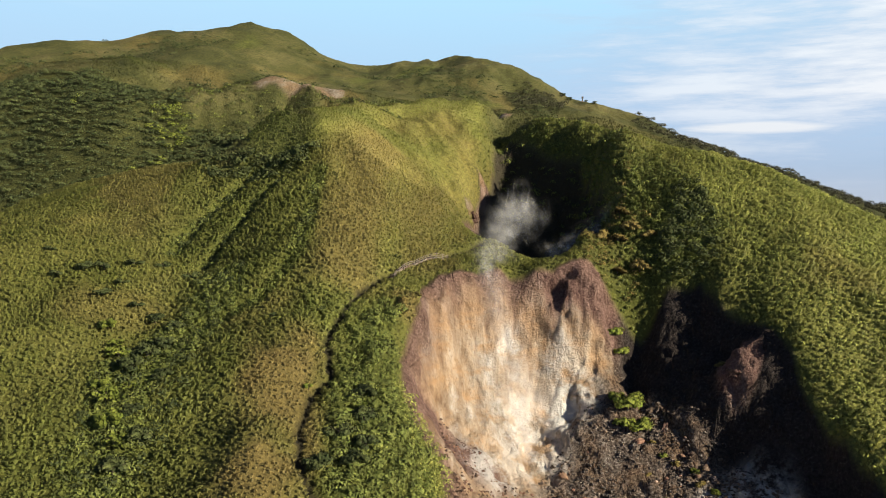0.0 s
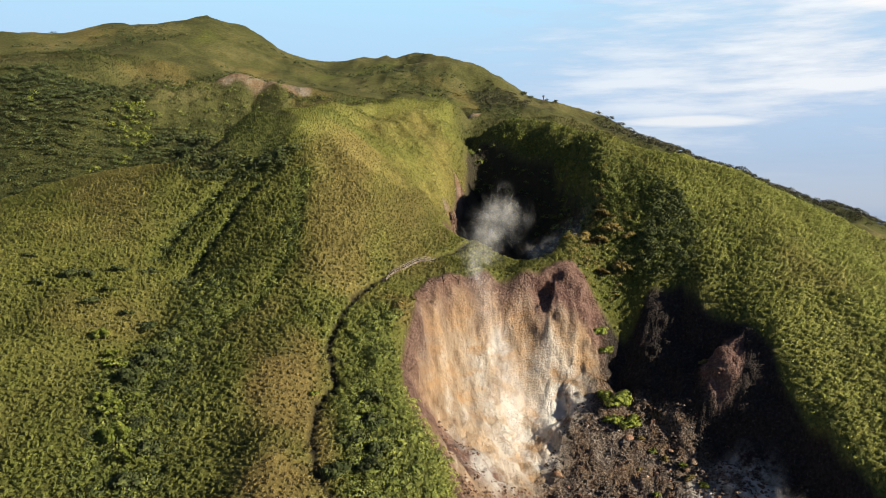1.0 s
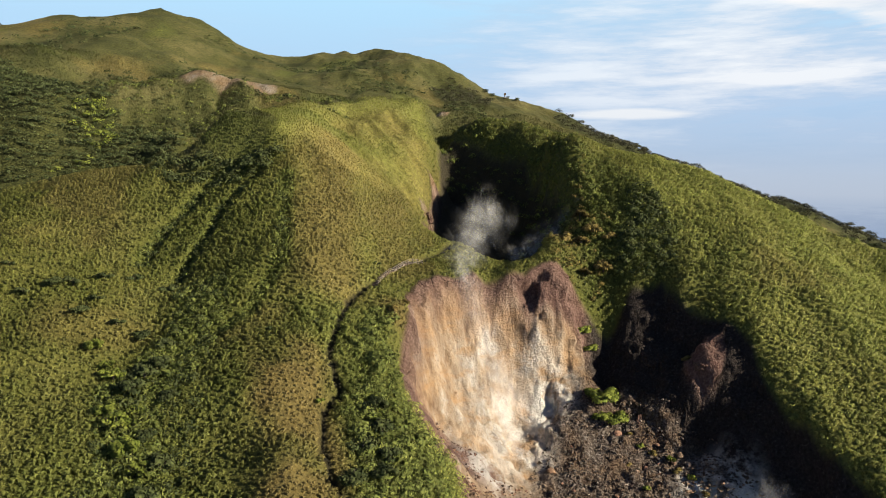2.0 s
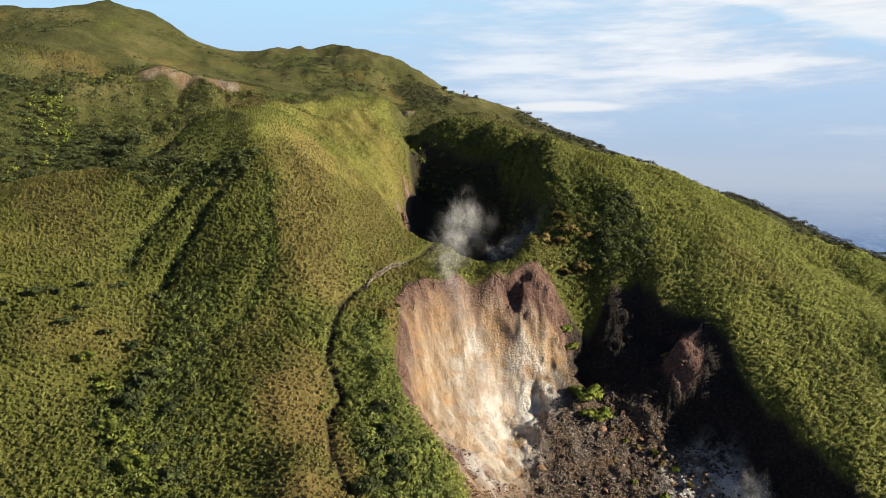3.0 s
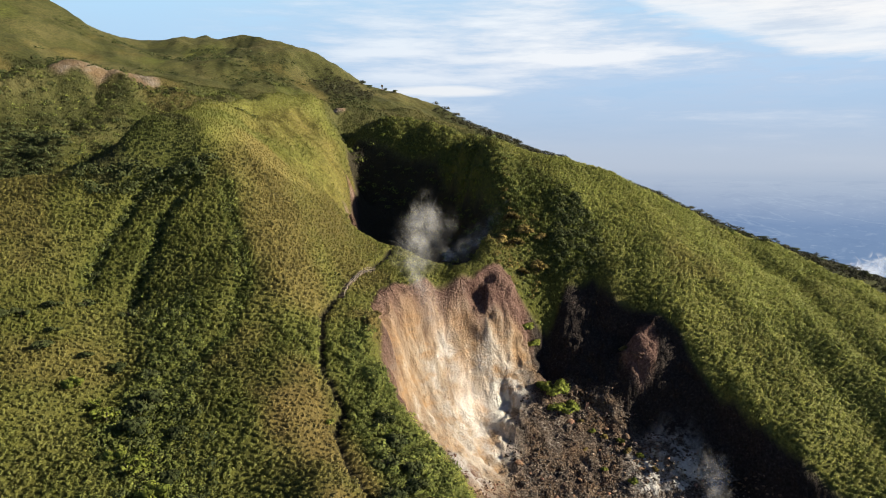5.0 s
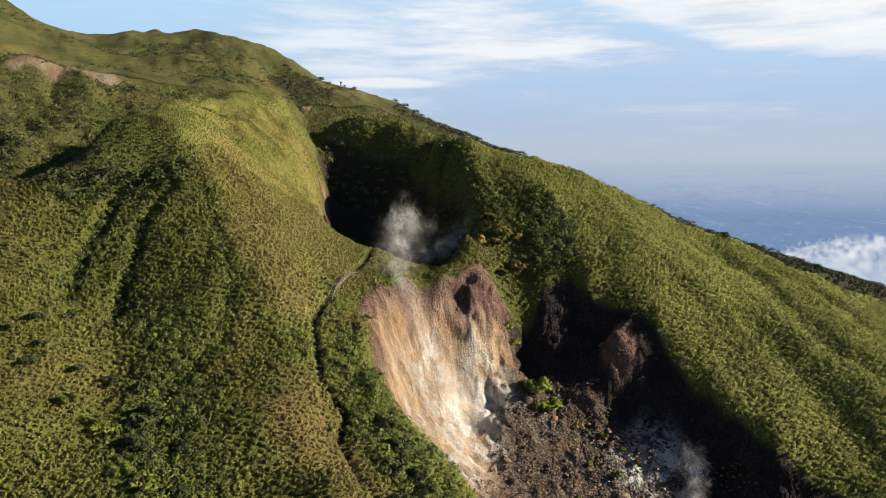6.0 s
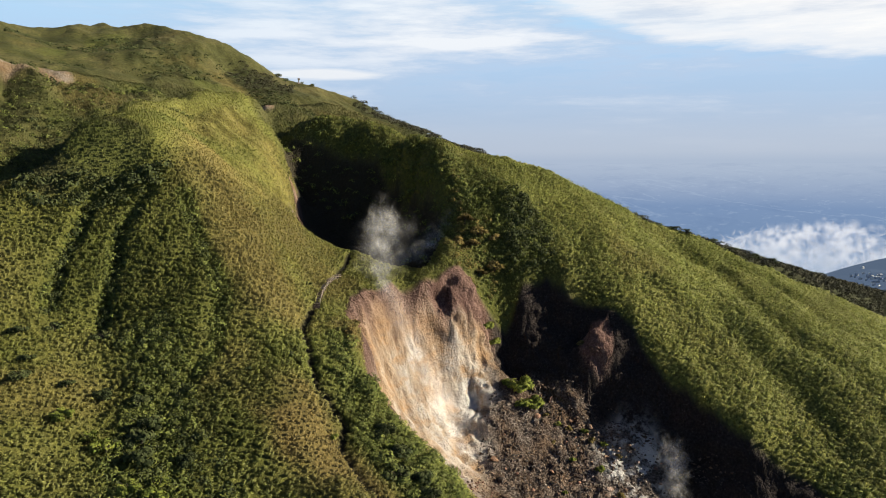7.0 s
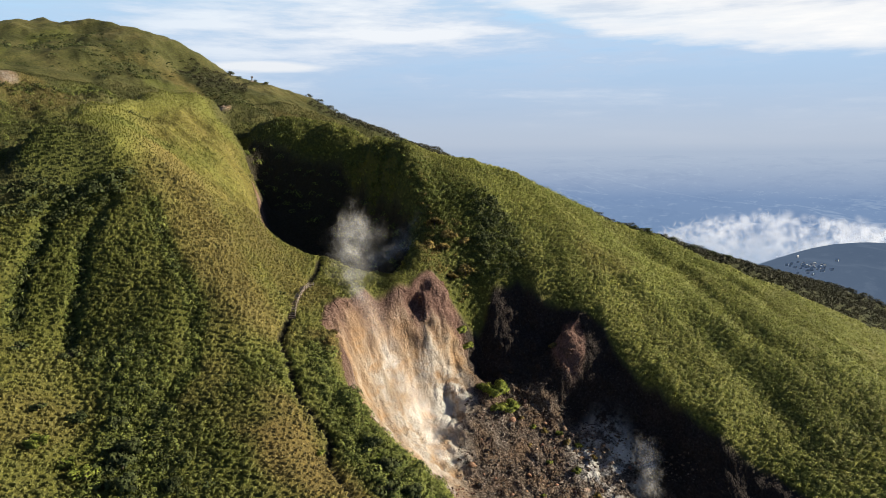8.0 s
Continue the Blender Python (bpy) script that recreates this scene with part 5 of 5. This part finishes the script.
def make_stairs():
    """Stone slabs climbing along the hillside, with posts and rails of weathered timber beside them."""
    line = along([(-13.2, 192.6, 0), (-10.5, 197, 0), (-7, 202, 0), (-3, 206.5, 0), (1.5, 211, 0)], 0.55)
    xs, ys = np.array([p[0] for p in line]), np.array([p[1] for p in line])
    zs = land(xs, ys)
    zs = np.convolve(np.r_[[zs[0]] * 3, zs, [zs[-1]] * 3], np.ones(7) / 7, "valid") + 0.55
    stairs = tagged(new("stairs"), "pale weathered stone steps climbing through the grass", "stairs")
    slab = bevelled("step", (0.62, 1.5, 0.5), STONE)
    rng = np.random.default_rng(2)
    for k in range(len(line) - 1):
        a = math.atan2(ys[k + 1] - ys[k], xs[k + 1] - xs[k])
        ob = new("step", slab)
        ob.parent = stairs
        ob.matrix_basis = pose(xs[k], ys[k], zs[k] - 0.2, 0, 0, math.degrees(a) + rng.uniform(-5, 5))
    rail_set = tagged(new("railing"), "weathered grey timber railing beside the stone steps", "railing")
    post, rail = bevelled("post", (0.16, 0.16, 1.7), TIMBER, 0.02), None
    last = None
    for k in range(0, len(line) - 1, 4):
        a = math.atan2(ys[k + 1] - ys[k], xs[k + 1] - xs[k])
        px, py = xs[k] + math.sin(a) * 0.95, ys[k] - math.cos(a) * 0.95
        ob = new("post", post)
        ob.parent = rail_set
        ob.matrix_basis = pose(px, py, zs[k] + 0.35, rng.uniform(-4, 4), rng.uniform(-4, 4), math.degrees(a))
        here = Vector((px, py, zs[k] + 1.0))
        if last:
            for drop in (0.0, 0.5):
                way = here - last
                if rail is None:
                    rail = bevelled("rail", (1.0, 0.11, 0.14), TIMBER, 0.02)
                bar = new("rail", rail)
                bar.parent = rail_set
                bar.matrix_basis = Matrix.Translation((last + here) / 2 - Vector((0, 0, drop))) @ way.to_track_quat("X", "Z").to_matrix().to_4x4() @ Matrix.Diagonal((way.length, 1, 1, 1))
        last = here


make_stairs()


def make_marker():
    """A slim marker post with a box on the ridge."""
    z = float(land(np.array([82.0]), np.array([447.0]))[0])
    mark = tagged(new("marker_post"), "slim dark marker post on the grassy ridge", "marker")
    for name, size, up in (("post", (0.5, 0.5, 2.6), 1.2), ("box", (1.1, 0.9, 1.0), 2.6), ("plinth", (1.6, 1.6, 0.6), 0.2)):
        ob = new(name, bevelled(name, size, BARK if name != "plinth" else STONE, 0.05))
        ob.parent = mark
        ob.matrix_basis = pose(0, 0, up)
    mark.matrix_basis = pose(82, 447, z + 0.3)


make_marker()


# ---- the plain, far off ----
def towards(bearing, dip, reach):
    """A place seen from near the walk's end: bearing in degrees east of north, dip below level, metres away."""
    a, d = radians(bearing), radians(dip)
    return Vector((-91 + reach * math.sin(a), 17 + reach * math.cos(a), 327 - reach * math.tan(d)))


def on_plain(bearing, dip):
    """Where the ray of that bearing and dip meets the plain."""
    reach = np.arange(1200, 4850, 10.0)
    a = radians(bearing)
    x, y = -91 + reach * math.sin(a), 17 + reach * math.cos(a)
    under = bare_height(x, y) > 327 - reach * math.tan(radians(dip))
    k = int(np.argmax(under)) if under.any() else -1
    return float(x[k]), float(y[k]), float(bare_height(x[k:k + 1] if k >= 0 else x[-1:], y[k:k + 1] if k >= 0 else y[-1:])[0])


def make_cloud_bank():
    """One long billowing bank of cloud lying over the plain."""
    rng = np.random.default_rng(12)
    n = 3600
    u = rng.uniform(0, 1, n) ** 0.9
    rise = np.clip(u * 3.6, 0, 1) ** 0.7
    crown = 0.72 + 0.5 * (layers(u * 900, 0 * u, 110.0, 5, 3) - 0.2)
    v = rng.uniform(0, 1, n) ** 0.8
    bearing = np.radians(48.5 + 38 * u)
    reach = 2420 + rng.normal(size=n) * (40 + 70 * rise)
    z = -58 + v * (45 + 165 * rise * crown)
    c = np.stack([-91 + reach * np.sin(bearing), 17 + reach * np.cos(bearing), z], -1)
    puffs("cloud_bank", c, rng.uniform(16, 44, n) * (0.55 + 0.5 * rise) * (1.25 - 0.6 * v), rng, CLOUD, np.clip(v + rng.normal(size=n) * 0.1, 0, 1), "white bank of low cloud over the plain", "cloud")


def make_town():
    """Small pale houses with pitched roofs on the far hill, too small to tell apart."""
    rng = np.random.default_rng(9)
    v, f = [], []
    for k in range(45):
        x, y, z = on_plain(63.2 + rng.normal() * 0.9, 8.15 + rng.normal() * 0.22)
        a, w, d, h = rng.uniform(0, 3), rng.uniform(2, 3.6), rng.uniform(1.6, 2.6), rng.uniform(1, 2.4)
        c, s = math.cos(a), math.sin(a)
        b = len(v)
        for px, py, pz in ((-w, -d, -8), (w, -d, -8), (w, d, -8), (-w, d, -8), (-w, -d, h), (w, -d, h), (w, d, h), (-w, d, h), (-w, 0, h + 2), (w, 0, h + 2)):
            v.append((x + px * c - py * s, y + px * s + py * c, z + pz))
        f += [tuple(b + i for i in q) for q in ((0, 1, 5, 4), (1, 2, 6, 5), (2, 3, 7, 6), (3, 0, 4, 7), (4, 5, 9, 8), (6, 7, 8, 9), (5, 6, 9, 9), (7, 4, 8, 8))]
    f = [q for q in f if len(set(q)) == 4]
    tagged(new("town", mesh_of("town", v, f, HOUSE, smooth=False)), "cluster of pale houses on a distant hill", "town", kind="stuff")


make_cloud_bank()
make_town()
